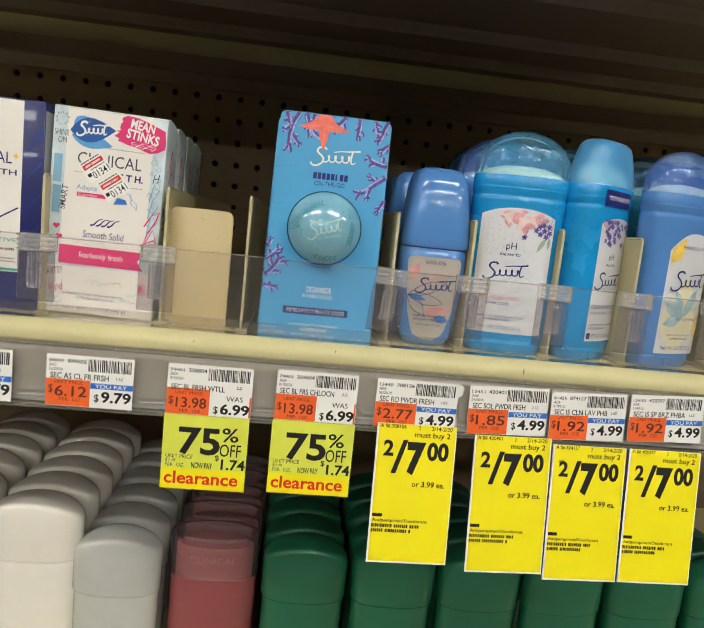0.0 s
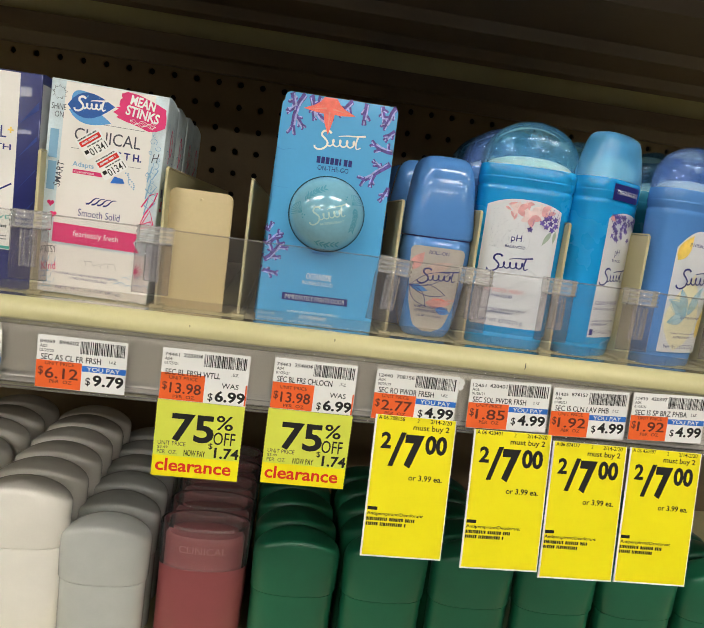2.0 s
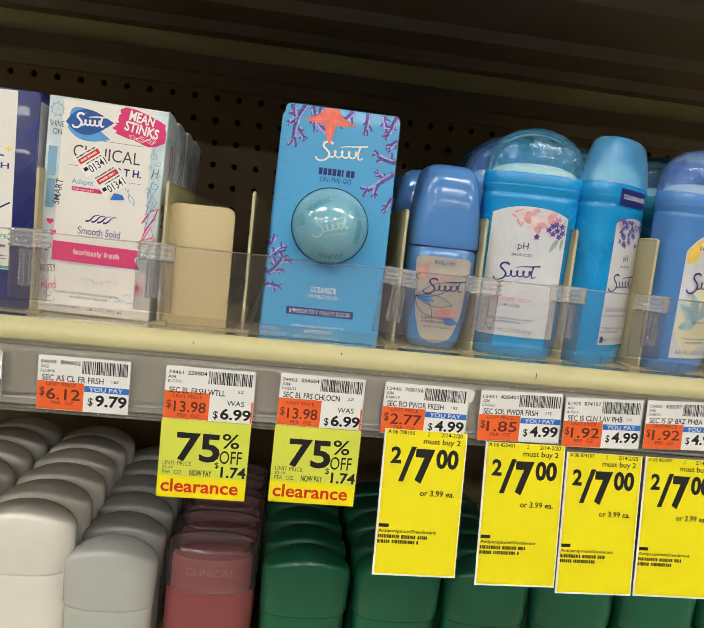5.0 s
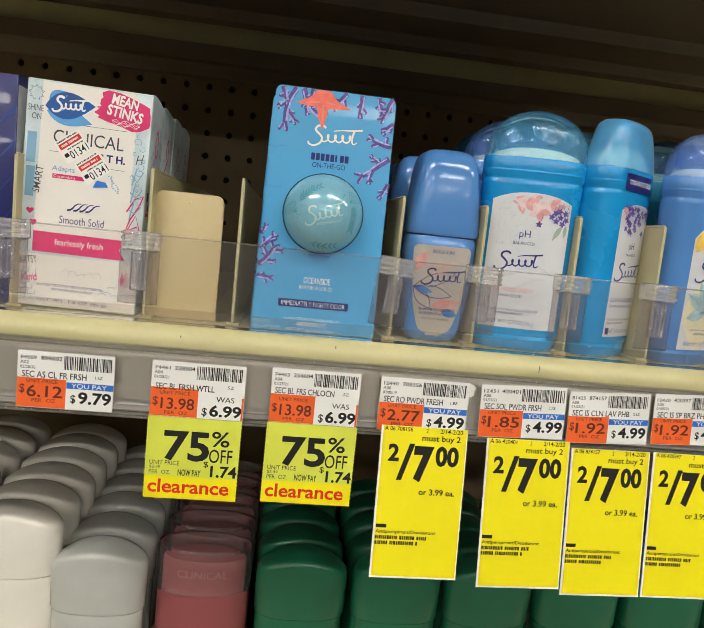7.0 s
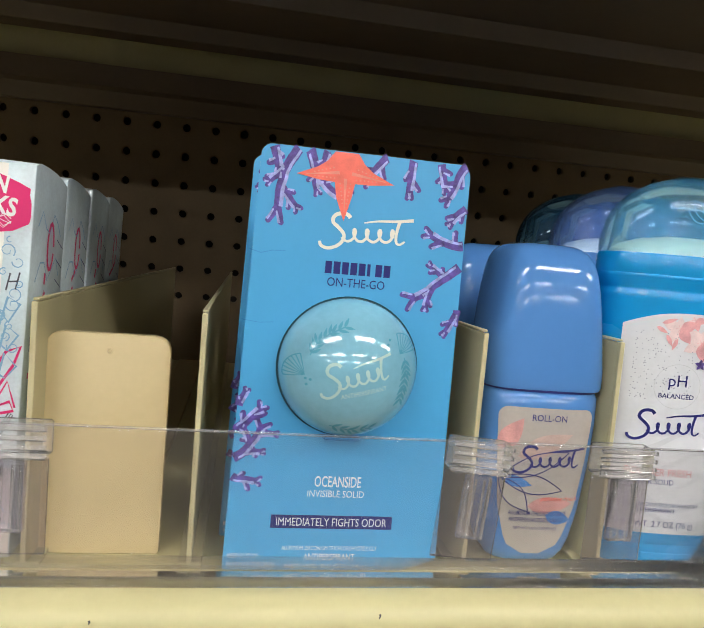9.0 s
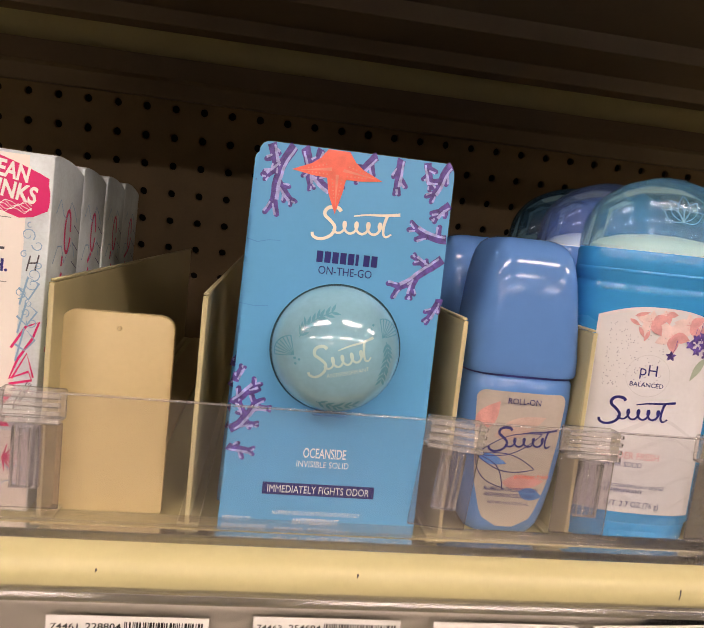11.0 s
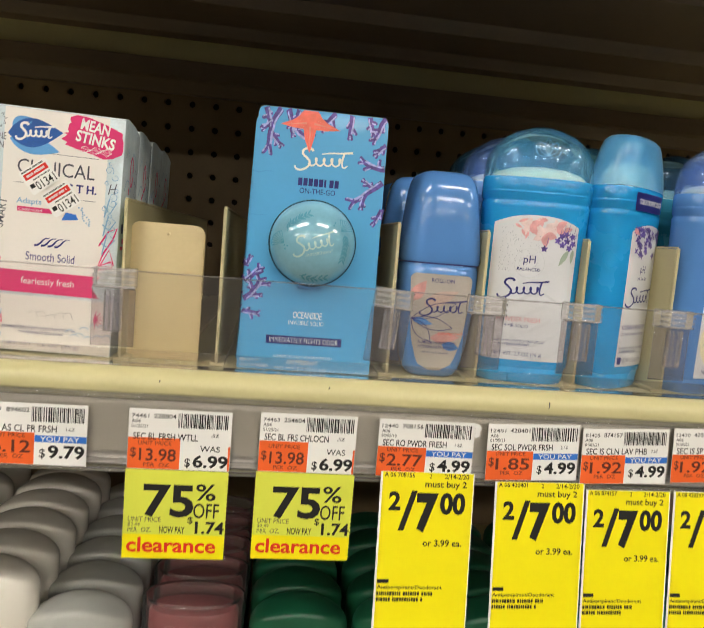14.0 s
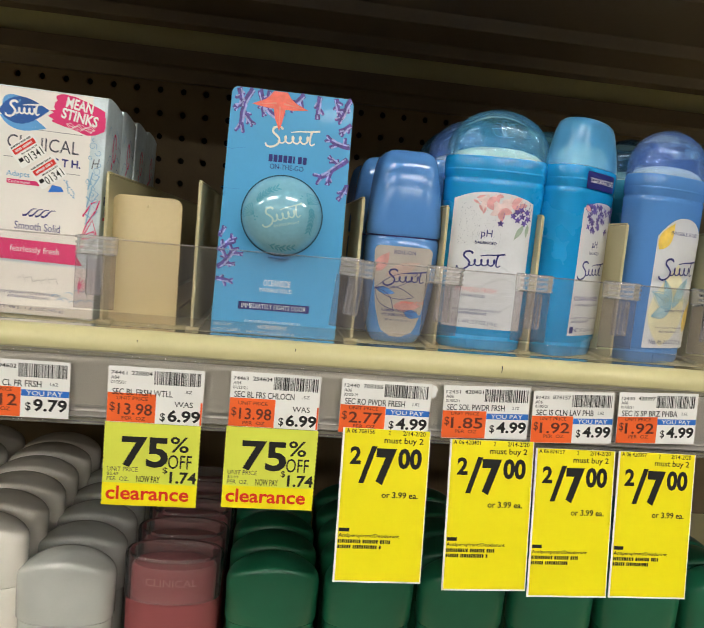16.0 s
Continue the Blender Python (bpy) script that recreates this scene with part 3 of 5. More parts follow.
TAGY = 0.4316
price_tag(-0.2045, 1.0520, ("84070", "894594", "A02", "02/28/20"), "SEC CL PLUS LV", "1.6Z", "6.12", "9.79", False, "white shelf price tag with an orange field")
price_tag(-0.1338, 1.0520, ("84069", "894602", "A02", "02/28/20"), "SEC AS CL FR FRSH", "1.6Z", "6.12", "9.79", False, "white shelf price tag with orange and blue fields", 0.0508)
price_tag(-0.0634, 1.0522, ("74461", "228804", "A04", "01/25/21"), "SEC BL FRSH WTLL", ".5Z", "13.98", "6.99", True, "white price tag above a lime clearance ticket", 0.0514, low=0.045)
price_tag(0.0022, 1.0534, ("74463", "254604", "A04", "01/25/21"), "SEC BL FRS CHLOCN", ".5Z", "13.98", "6.99", True, "white price tag above a lime clearance ticket", 0.0504)
price_tag(0.0642, 1.0533, ("12440", "708156", "A06", "03/05/19"), "SEC RO PWDR FRESH", "1.8Z", "2.77", "4.99", False, "white shelf price tag with a torn corner", 0.0522, torn=True)
price_tag(0.1244, 1.0533, ("12451", "420401", "A06", "01/05/21"), "SEC SOL PWDR FRSH", "2.7Z", "1.85", "4.99", False, "white shelf price tag above a yellow ticket", 0.0520, turn=-2.0)
price_tag(0.1786, 1.0533, ("81425", "874157", "A06", "01/05/21"), "SEC IS CLN LAV PHB", "2.6Z", "1.92", "4.99", False, "white shelf price tag above a yellow ticket", 0.0506, turn=-2.5)
price_tag(0.2318, 1.0560, ("12430", "420397", "A06", "01/05/21"), "SEC IS SP BRZ PHBA", "2.6Z", "1.92", "4.99", False, "white shelf price tag above a yellow ticket", 0.0506, turn=-2.5)


def clearance(x0, z1, w=0.0516, h=0.0470):
    e = thing("clearance_ticket", "lime and yellow clearance ticket hanging from the price rail", "sale ticket", "clearance tickets", (x0, 0.4300, z1 - h))
    paper = part("paper", prism(saw(0, w, 0, h, 0.0012, 0.0003), 0, 0.0003), LIME, e, soft=False)
    X = lambda u: u * w
    Z = lambda v: h * (1 - v)
    d = -0.00006
    Print().rect(0.0003, w - 0.0003, 0.0001, Z(0.725)).put("yellow_band", YELLOW, paper, d * 0.6, "bright yellow lower band")
    k = Print()
    k.text("75", X(0.185), X(0.675), Z(0.53), Z(0.16), 0.026)
    k.text("%", X(0.69), X(0.885), Z(0.33), Z(0.14), 0.012)
    k.text("OFF", X(0.675), X(0.925), Z(0.53), Z(0.36), 0.004)
    k.text("$", X(0.625), X(0.675), Z(0.60), Z(0.515), 0.006)
    k.text("1.74", X(0.70), X(0.985), Z(0.71), Z(0.565), 0.026)
    k.text("NOW PAY", X(0.355), X(0.60), Z(0.71), Z(0.63), 0.014)
    k.put("printed_text", BLACK, paper, d * 1.5, "bold black percentage and price")
    k = Print()
    k.text("UNIT PRICE", X(0.05), X(0.365), Z(0.585), Z(0.53))
    k.text("$3.49", X(0.05), X(0.165), Z(0.64), Z(0.597))
    k.text("PER  OZ.", X(0.05), X(0.275), Z(0.70), Z(0.65))
    k.put("small_text", GREYINK, paper, d * 1.5)
    Print().text("clearance", X(0.045), X(0.915), Z(0.93), Z(0.76), 0.022).put("sale_word", REDINK, paper, d * 1.5, "red word")
    return e


clearance(-0.0636, 1.0212)
clearance(0.0016, 1.0224)


def sale_ticket(x0, z1, code, turn=0.0, w=0.0520, h=0.088, kind_="yellow two for seven sale ticket hanging from the price rail"):
    e = thing("sale_ticket", kind_, "sale ticket", "yellow sale tickets", (x0, 0.4290, z1 - h), 0, turn)
    e.matrix_world = FRAME[0] @ pose(x0, 0.4290, z1, -6, turn, 0) @ Matrix.Translation((0, 0, -h))
    paper = part("paper", prism(saw(0, w, 0, h, 0.003, 0.00008), 0, 0.0003), PAPER, e, soft=False)
    X = lambda u: u * w
    Z = lambda v: v * -0.052 + h
    d = -0.00006
    Print().rect(0.0012, w - 0.0006, 0.001, h - 0.0001).put("yellow_field", YELLOW, paper, d * 0.6, "bright yellow printed field")
    k = Print()
    k.text("A 06 " + code, X(0.04), X(0.36), Z(0.055), Z(0.008), 0.012)
    k.text("2", X(0.515), X(0.54), Z(0.06), Z(0.015))
    k.text("2/14-2/20", X(0.68), X(0.94), Z(0.06), Z(0.01), 0.012)
    k.text("must buy 2", X(0.475), X(0.92), Z(0.17), Z(0.085), 0.014)
    k.text("2", X(0.10), X(0.225), Z(0.395), Z(0.20), 0.035)
    k.text("/", X(0.21), X(0.40), Z(0.60), Z(0.19), 0.012)
    k.text("7", X(0.395), X(0.625), Z(0.615), Z(0.21), 0.055)
    k.text("00", X(0.645), X(0.915), Z(0.43), Z(0.20), 0.04)
    k.text("or 3.99 ea.", X(0.485), X(0.90), Z(0.755), Z(0.685), 0.016)
    k.put("printed_text", BLACK, paper, d * 1.5, "bold black offer")
    k = Print()
    k.rect(X(0.03), X(0.15), Z(1.135), Z(1.095))
    k.text("Antiperspirant/Deodorant", X(0.03), X(0.72), Z(1.205), Z(1.155), 0.016)
    bars(k, X(0.03), X(0.62), Z(1.26), Z(1.22), seed=len(code))
    bars(k, X(0.03), X(0.52), Z(1.32), Z(1.28), seed=3)
    k.put("small_print", BLACK, paper, d * 1.5, "small black print")
    return e


sale_ticket(0.0668, 1.0258, "708156", -0.4, 0.0510)
sale_ticket(0.1296, 1.0225, "420401", -1.0, 0.0508)
sale_ticket(0.1818, 1.0199, "874157", -0.8, 0.0496)
sale_ticket(0.2335, 1.0208, "420397", -0.2, 0.0496)

# ---- blister card with a ball ----
def coral(pr, hi, x, z, ang, length, w, rnd, lim):
    """A knobbly branch that forks again and again into short blunt fingers."""
    keep = lambda p: (min(max(p[0], lim[0]), lim[1]), min(max(p[1], lim[2]), lim[3]))

    def limb(x, z, ang, length, w, depth):
        n = max(4, int(length / 0.0011))
        pts, bend = [(x, z)], rnd.uniform(-3.0, 3.0)
        for i in range(n):
            ang += bend + rnd.uniform(-9, 9)
            x, z = x + math.cos(radians(ang)) * length / n, z + math.sin(radians(ang)) * length / n
            pts.append((x, z))
        pr.stroke([keep(p) for p in pts], w, w * 0.72)
        pr.blob(*keep(pts[-1]), w * 0.38, w * 0.36, 0, 10)
        side = rnd.choice((-0.28, 0.28))
        c, s_ = math.cos(radians(ang + 90)) * side * w, math.sin(radians(ang + 90)) * side * w
        hi.stroke([keep((p[0] + c, p[1] + s_)) for p in pts[1:]], w * 0.22, w * 0.40)
        if depth:
            turn = rnd.choice((-1, 1))
            for i in range(max(1, n // 3), n - 1, max(2, n // 3)):
                turn = -turn
                limb(*pts[i], ang + turn * rnd.uniform(42, 62), length * rnd.uniform(0.32, 0.46), w * 0.78, depth - 1)
            for da in (32, -30):
                limb(*pts[-1], ang + da + rnd.uniform(-8, 8), length * 0.26, w * 0.70, 0)

    limb(x, z, ang, length, w, 2 if length > 0.012 else 1)


def blister_card(x, y, dz, detail, label, lean=0.0):
    e = thing("blister_card", label, "carded product", "blister cards", (x, y, DECK + 0.0005 + dz), 0, lean)
    e.scale = (1.048, 1.0, 1.035)
    W, H = 0.0704, 0.1362
    taper = lambda pts: [(x + z / H * (0.0031 - 0.0041 * x / W), z) for x, z in pts]
    card = part("card", prism(taper(rounded(0, W, 0, H, (0.0035, 0.004, 0.001, 0.001), 6)), 0, 0.0009), SKY, e, "sky blue card with rounded corners", False)
    rnd = random.Random(11)
    lim = (0.0004, W - 0.0004, 0.001, H - 0.0006)
    d = -0.00008
    for cx, cz, a, ln, w in ((0.004, H, -80, 0.007, 0.0028), (0.0120, H, -110, 0.020, 0.0030), (0.0155, H, -74, 0.018, 0.0029), (0.0215, H, -100, 0.006, 0.0025), (0.0415, H, -118, 0.010, 0.0027),
                             (0.0505, H, -98, 0.010, 0.0027), (0.0600, H, -88, 0.008, 0.0025), (0.0690, H, -122, 0.012, 0.0028),
                             (W, H - 0.014, -158, 0.007, 0.0026), (W, H - 0.026, -166, 0.012, 0.0028), (W - 0.001, H - 0.033, -142, 0.018, 0.0029), (W, H - 0.047, -112, 0.008, 0.0024),
                             (0.0, 0.054, 60, 0.005, 0.0024), (0.0, 0.046, 40, 0.010, 0.0027), (0.0, 0.037, 26, 0.013, 0.0028), (0.0, 0.031, -14, 0.008, 0.0024)):
        pr, hi = Print(), Print()
        coral(pr, hi, cx, cz, a, ln, w * 1.16, rnd, lim)
        pr.v, hi.v = taper(pr.v), taper(hi.v)
        pr.put("coral_print", CORAL, card, d, "printed violet coral branch")
        hi.put("coral_light", CORALHI, card, d * 2)
    st = Print()
    cx, cz = 0.0292, H - 0.0064
    star = []
    for a, ln in ((-88, 0.0152), (-74, 0.0085), (-46, 0.0046), (-22, 0.0088), (-9, 0.0158), (4, 0.0088), (26, 0.0066), (66, 0.0090), (90, 0.0068), (114, 0.0090), (152, 0.0066), (174, 0.0088), (187, 0.0152), (200, 0.0088), (226, 0.0046), (254, 0.0085)):
        star.append((cx + ln * math.cos(radians(a)), min(cz + ln * math.sin(radians(a)), H - 0.0003)))
    st.poly(star)
    st.put("starfish_print", STAR, card, d * 3, "printed coral red starfish")
    sh = Print()
    for a, ln in ((-88, 0.0130), (-8, 0.0135), (188, 0.0130)):
        c, s = math.cos(radians(a)), math.sin(radians(a))
        sh.stroke([(cx + c * ln * f, cz + s * ln * f) for f in (0.15, 0.5, 0.95)], 0.0011, 0.0002)
        for q in range(12):
            f, sg = 0.28 + 0.058 * (q // 2) * 1.6, -1 if q % 2 else 1
            sh.blob(cx + c * ln * f - s * sg * 0.0021 * (1.05 - f), cz + s * ln * f + c * sg * 0.0021 * (1.05 - f), 0.00026, 0.00026, 0, 6)
    sh.put("starfish_ridge_print", STARHI, card, d * 4, "paler ridges of the starfish")
    k = logo(Print(), 0.0228, 0.0522, 0.1058, 0.1172, 0.0011)
    k.put("logo_print", CREAMINK, card, d * 2, "cream script flourish")
    k = Print()
    for i in range(8):
        k.rect(0.0252 + 0.00268 * i, 0.0252 + 0.00268 * i + (0.0010 if i == 5 else 0.0021), 0.0979, 0.1018)
    k.text("ON-THE-GO", 0.0262, 0.0446, 0.0939, 0.0967)
    k.put("navy_print", NAVY, card, d * 2, "navy bars and words")
    Print().rect(0.0144, 0.0542, 0.0142, 0.0187).put("navy_band", NAVY, card, d * 2, "navy band behind white words")
    k = Print()
    k.text("OCEANSIDE", 0.0275, 0.0427, 0.0283, 0.0320, 0.012)
    k.text("INVISIBLE SOLID", 0.0255, 0.0440, 0.0249, 0.0272)
    k.text("IMMEDIATELY FIGHTS ODOR", 0.0162, 0.0524, 0.0151, 0.0178, -0.002)
    k.text("ALUMINUM ZIRCONIUM TRICHLOROHYDREX GLY", 0.0185, 0.0499, 0.0069, 0.0084, -0.002)
    k.text("ANTIPERSPIRANT", 0.0258, 0.0427, 0.0035, 0.0058, 0.012)
    k.text("KEEP OUT OF", 0.0015, 0.0112, 0.0040, 0.0056)
    k.text("REACH OF CHILDREN", 0.0015, 0.0165, 0.0012, 0.0028)
    k.text("NET WT. 0.5 OZ (14 g)", 0.0200, 0.0470, 0.0004, 0.0022, 0.004)
    k.put("white_print", WHITEINK, card, d * 3, "white printed words")
    if not detail:
        return e
    Print().stroke([(0.0015, 0.1035), (0.005, 0.1026), (0.0085, 0.1036), (0.0125, 0.1038)], 0.0003, 0.0002).stroke([(0.0005, 0.0815), (0.006, 0.0808), (0.0105, 0.0812)], 0.0002).put("crease", SKYDARK, card, d, "faint crease in the card")
    bx, bz, r = 0.0349, 0.0684, 0.0222
    ring = bmesh.new()
    bmesh.ops.create_circle(ring, segments=64, radius=r + 0.0005)
    bmesh.ops.create_circle(ring, segments=64, radius=r - 0.0006)
    bmesh.ops.bridge_loops(ring, edges=ring.edges[:])
    bmesh.ops.solidify(ring, geom=ring.faces[:], thickness=0.0006)
    part("rim", ring, RIM, e, "dark shadowed rim of the window").matrix_local = pose(bx, -0.0003, bz, 90, 0, 0)
    dome = lambda x, z: -0.0195 * math.sqrt(max(0.0, 1 - ((x - bx) ** 2 + (z - bz) ** 2) / r ** 2))
    bm = bmesh.new()
    bmesh.ops.create_uvsphere(bm, u_segments=64, v_segments=40, radius=1)
    bmesh.ops.delete(bm, geom=[v for v in bm.verts if v.co.z < -0.01], context="VERTS")
    bmesh.ops.scale(bm, vec=(r, r, 0.0195), verts=bm.verts)
    ball = part("ball", bm, TEAL, e, "pearly teal plastic ball")
    ball.matrix_local = pose(bx, -0.0002, bz, 90, 0, 0)
    k = Print()
    rnd = random.Random(4)
    for pts in ([(-0.0137, 0.0052), (-0.0120, 0.0088), (-0.0085, 0.0118), (-0.0040, 0.0142)], [(0.0150, 0.0058), (0.0158, 0.0020), (0.0155, -0.0025), (0.0148, -0.0070)], [(-0.0060, -0.0165), (0.0, -0.0178), (0.0065, -0.0170)]):
        pts = [(bx + u, bz + v) for u, v in pts]
        k.stroke(pts, 0.00032)
        for (ua, va), (ub, vb) in zip(pts, pts[1:]):
            a = math.degrees(math.atan2(vb - va, ub - ua))
            for f in (0.15, 0.55, 0.95):
                for sg in (-1, 1):
                    k.petal(ua + (ub - ua) * f, va + (vb - va) * f, 0.0032, 0.0009, a + sg * 34)
    for sx, sz, a0, r_ in ((-0.0149, -0.0008, 104, 0.0062), (0.0133, 0.0071, 8, 0.0060)):
        tips = []
        for q in range(8):
            a = a0 + q * 13
            tip = (bx + sx + r_ * math.cos(radians(a)), bz + sz + r_ * math.sin(radians(a)))
            tips.append(tip)
            k.stroke([(bx + sx + (tip[0] - bx - sx) * f / 8, bz + sz + (tip[1] - bz - sz) * f / 8) for f in range(9)], 0.00016, 0.00040)
        k.stroke(tips, 0.0003)
    for u, v in ((-0.0146, -0.0018), (-0.0132, -0.0020), (0.0098, 0.0112), (0.0092, 0.0098), (-0.0142, -0.0036)):
        k.blob(bx + u, bz + v, 0.00042, 0.00042, 0, 8)
    k.put("weed_print", TEALINK, card, lambda x, z: dome(x, z) - 0.0004, "printed seaweed sprigs")
    k = logo(Print(), bx - 0.0110, bx + 0.0115, bz - 0.0050, bz + 0.0050, 0.0009)
    k.text("ANTIPERSPIRANT", bx - 0.0055, bx + 0.0085, bz - 0.0058, bz - 0.0044)
    c, s_ = math.cos(radians(14)), math.sin(radians(14))
    k.v = [(bx + c * (x - bx) - s_ * (z - bz), bz + s_ * (x - bx) + c * (z - bz)) for x, z in k.v]
    m = k.put("ball_logo", PALETEAL, card, lambda x, z: dome(x, z) - 0.0005, "pale raised flourish")
    part("lip", box(bx - 0.006, bx + 0.006, -0.0025, 0, bz - r - 0.0018, bz - r - 0.0004, 0.0005, 1), SKYDARK, e)
    return e


blister_card(-0.0133, 0.4585, 0.0, True, "sky blue carded product with a pearly teal ball")
blister_card(-0.0153, 0.4850, 0.0, False, "sky blue card standing close behind another card")

# ---- cartons ----
def carton(name, x0, x1, y0, depth, z1, material, label, group, side):
    """A folded carton whose top bows from front to back."""
    lean = 1.3 if name == "deodorant_carton" else 0.0
    e = thing(name, label, "carton", group, (x0, y0, DECK + 0.0003 + (x1 - x0) * math.sin(radians(lean))), 0, lean)
    W, H = x1 - x0, z1 - DECK
    prof = [(0, 0.0), (0, H)] + [(depth * i / 8, H + 0.0010 - 0.0045 * (i / 8) ** 2.6) for i in range(1, 9)] + [(depth, 0.0)]
    bm = bmesh.new()
    a = [bm.verts.new((0, y, z)) for y, z in prof]
    b = [bm.verts.new((W, y, z)) for y, z in prof]
    bm.faces.new(a), bm.faces.new(b[::-1])
    for i in range(len(a)):
        j = (i + 1) % len(a)
        bm.faces.new((a[i], a[j], b[j], b[i]))
    bmesh.ops.bevel(bm, geom=[ed for ed in bm.edges if ed.calc_length() > 0.02], offset=0.0006, segments=2, affect="EDGES", profile=0.5)
    part("carton_body", bm, material, e)
    return e, W, H


def doodle_side(e, W, depth, H, seed):
    """Scribbles on the right side panel, as a child mesh turned a quarter."""
    rnd = random.Random(seed)
    b, r, n = Print(), Print(), Print()
    for i in range(7):
        z = H * (0.14 + 0.12 * i)
        b.stroke([(depth * (0.15 + 0.7 * t / 6), z + 0.004 * math.sin(t * 1.9 + i)) for t in range(7)], 0.0006)
    r.stroke([(depth * 0.55 + 0.0035 * math.cos(t), H * 0.80 + 0.008 * math.sin(t)) for t in [i * 0.5 for i in range(13)]], 0.0016)
    for i in range(4):
        r.stroke([(depth * 0.3 + rnd.uniform(0, 0.006), H * (0.55 + 0.05 * i)), (depth * 0.3 + rnd.uniform(0.003, 0.010), H * (0.58 + 0.05 * i))], 0.0018)
    n.rect(depth * 0.12, depth * 0.24, H * 0.53, H * 0.57)
    r.rect(depth * 0.12, depth * 0.32, H * 0.46, H * 0.475).rect(depth * 0.2, depth * 0.3, H * 0.485, H * 0.51)
    for i in range(5):
        n.stroke([(depth * 0.75, H * (0.6 + 0.055 * i)), (depth * 0.95, H * (0.575 + 0.055 * i))], 0.0004)
    for pr, m, nm in ((b, SKETCH, "side_sketch"), (r, PINK, "side_scribble"), (n, NAVY, "side_mark")):
        ob = pr.put(nm, m, e, -0.0001)
        ob.matrix_local = pose(W, 0, 0, 0, 0, 90)


def clinical(i):
    x0, x1, y0 = -0.1505 + 0.0006 * i, -0.0818 - 0.0004 * (i % 2), 0.4660 + 0.0385 * i
    e, W, H = carton("deodorant_carton", x0, x1, y0, 0.0375, 1.1975 - 0.0004 * i, PALEBLUE, "white and pale blue carton with pink panels and price stickers" if i == 0 else "white and pale blue carton standing behind another", "white cartons", True)
    doodle_side(e, W, 0.0375, H, i)
    if i:
        return
    d = -0.0001
    X0, X1 = 0.0092, 0.0600
    Print().rect(X0 - 0.0008, X1 + 0.0006, 0.0432, H - 0.0004).put("front_panel", CARTON, e, d, "smooth white front panel")
    Print().rect(0.0006, W - 0.0006, 0.0006, 0.030).put("lower_panel", CARTON, e, d * 0.6)
    p = Print().poly([(X0 - 0.0008, 0.0315), (X0 - 0.0008, 0.0432), (X1 + 0.0006, 0.0432), (X1 - 0.0034, 0.0374), (X1 + 0.0006, 0.0315)])
    rnd = random.Random(2)
    cx, cz = 0.0525, H - 0.0112
    q = [(cx - 0.0150, cz + 0.0006)]
    for k in range(6):
        q += [(cx - 0.0152 + rnd.uniform(-0.0014, 0.0016) + 0.0006 * k, cz - 0.0052 + 0.0026 * k), (cx - 0.0142 + rnd.uniform(-0.0010, 0.0016) + 0.0006 * k, cz - 0.0040 + 0.0026 * k)]
    q = sorted(q, key=lambda p: p[1])
    top = [(cx - 0.0085, cz + 0.0105), (cx - 0.0020, cz + 0.0098), (cx + 0.0050, cz + 0.0076), (cx + 0.0115, cz + 0.0052)]
    right = [(cx + 0.0152 + rnd.uniform(-0.0010, 0.0008), cz + 0.0036 - 0.0022 * k) for k in range(6)]
    low_ = [(cx + 0.0105, cz - 0.0100), (cx + 0.0060, cz - 0.0108), (cx - 0.0010, cz - 0.0086), (cx - 0.0080, cz - 0.0070)]
    Print().poly([(min(x, W - 0.0006), min(z, H - 0.0006)) for x, z in q + top + right + low_]).put("magenta_splash", PINK, e, d * 2, "brushed magenta splash")
    p.put("magenta_band", PINK, e, d * 2, "magenta band with a notched end")
    p = Print()
    for hx, hz in ((0.0058, 0.0545), (0.0078, 0.0480)):
        p.poly([(hx + 0.00013 * 16 * math.sin(t) ** 3, hz + 0.00013 * (13 * math.cos(t) - 5 * math.cos(2 * t) - 2 * math.cos(3 * t) - math.cos(4 * t))) for t in (2 * math.pi * q / 28 for q in range(28))])
    p.stroke([(0.0590, 0.0600), (0.0635, 0.0680), (0.0678, 0.0700), (0.0660, 0.0640), (0.0615, 0.0560), (0.0592, 0.0490), (0.0655, 0.0520), (0.0668, 0.0490), (0.0592, 0.0470)], 0.0009)
    p.stroke([(0.0600, 0.0490), (0.0645, 0.0585), (0.0672, 0.0500)], 0.0007)
    p.text("Kind", 0.0035, 0.0120, 0.0140, 0.0185, 0.01, 8)
    p.rect(X0 + 0.0075, X0 + 0.0250, 0.0742, 0.0767)
    for k in range(7):
        a = -80 + 26 * k
        p.stroke([(0.0590, 0.0200), (0.0590 + 0.0052 * math.cos(radians(a)), 0.0200 + 0.0052 * math.sin(radians(a)))], 0.0009, 0.0003)
    p.put("magenta_print", PINK, e, d * 2, "magenta band, splash and scribbles")
    w = Print()
    w.text("fearlessly fresh", 0.0205, 0.0475, 0.0352, 0.0398, 0.002)
    w.text("MEAN", 0.0462, 0.0610, H - 0.0088, H - 0.0030, 0.03, -9)
    w.text("STINKS", 0.0440, 0.0640, H - 0.0155, H - 0.0095, 0.03, -9)
    for k in range(5):
        w.stroke([(0.0470 + 0.0022 * t, H - 0.0170 + 0.0012 * math.sin(t * 2.3 + k) - 0.0006 * k) for t in range(8)], 0.00022)
    w.text("Customized", X0 + 0.0082, X0 + 0.0200, 0.0747, 0.0762)
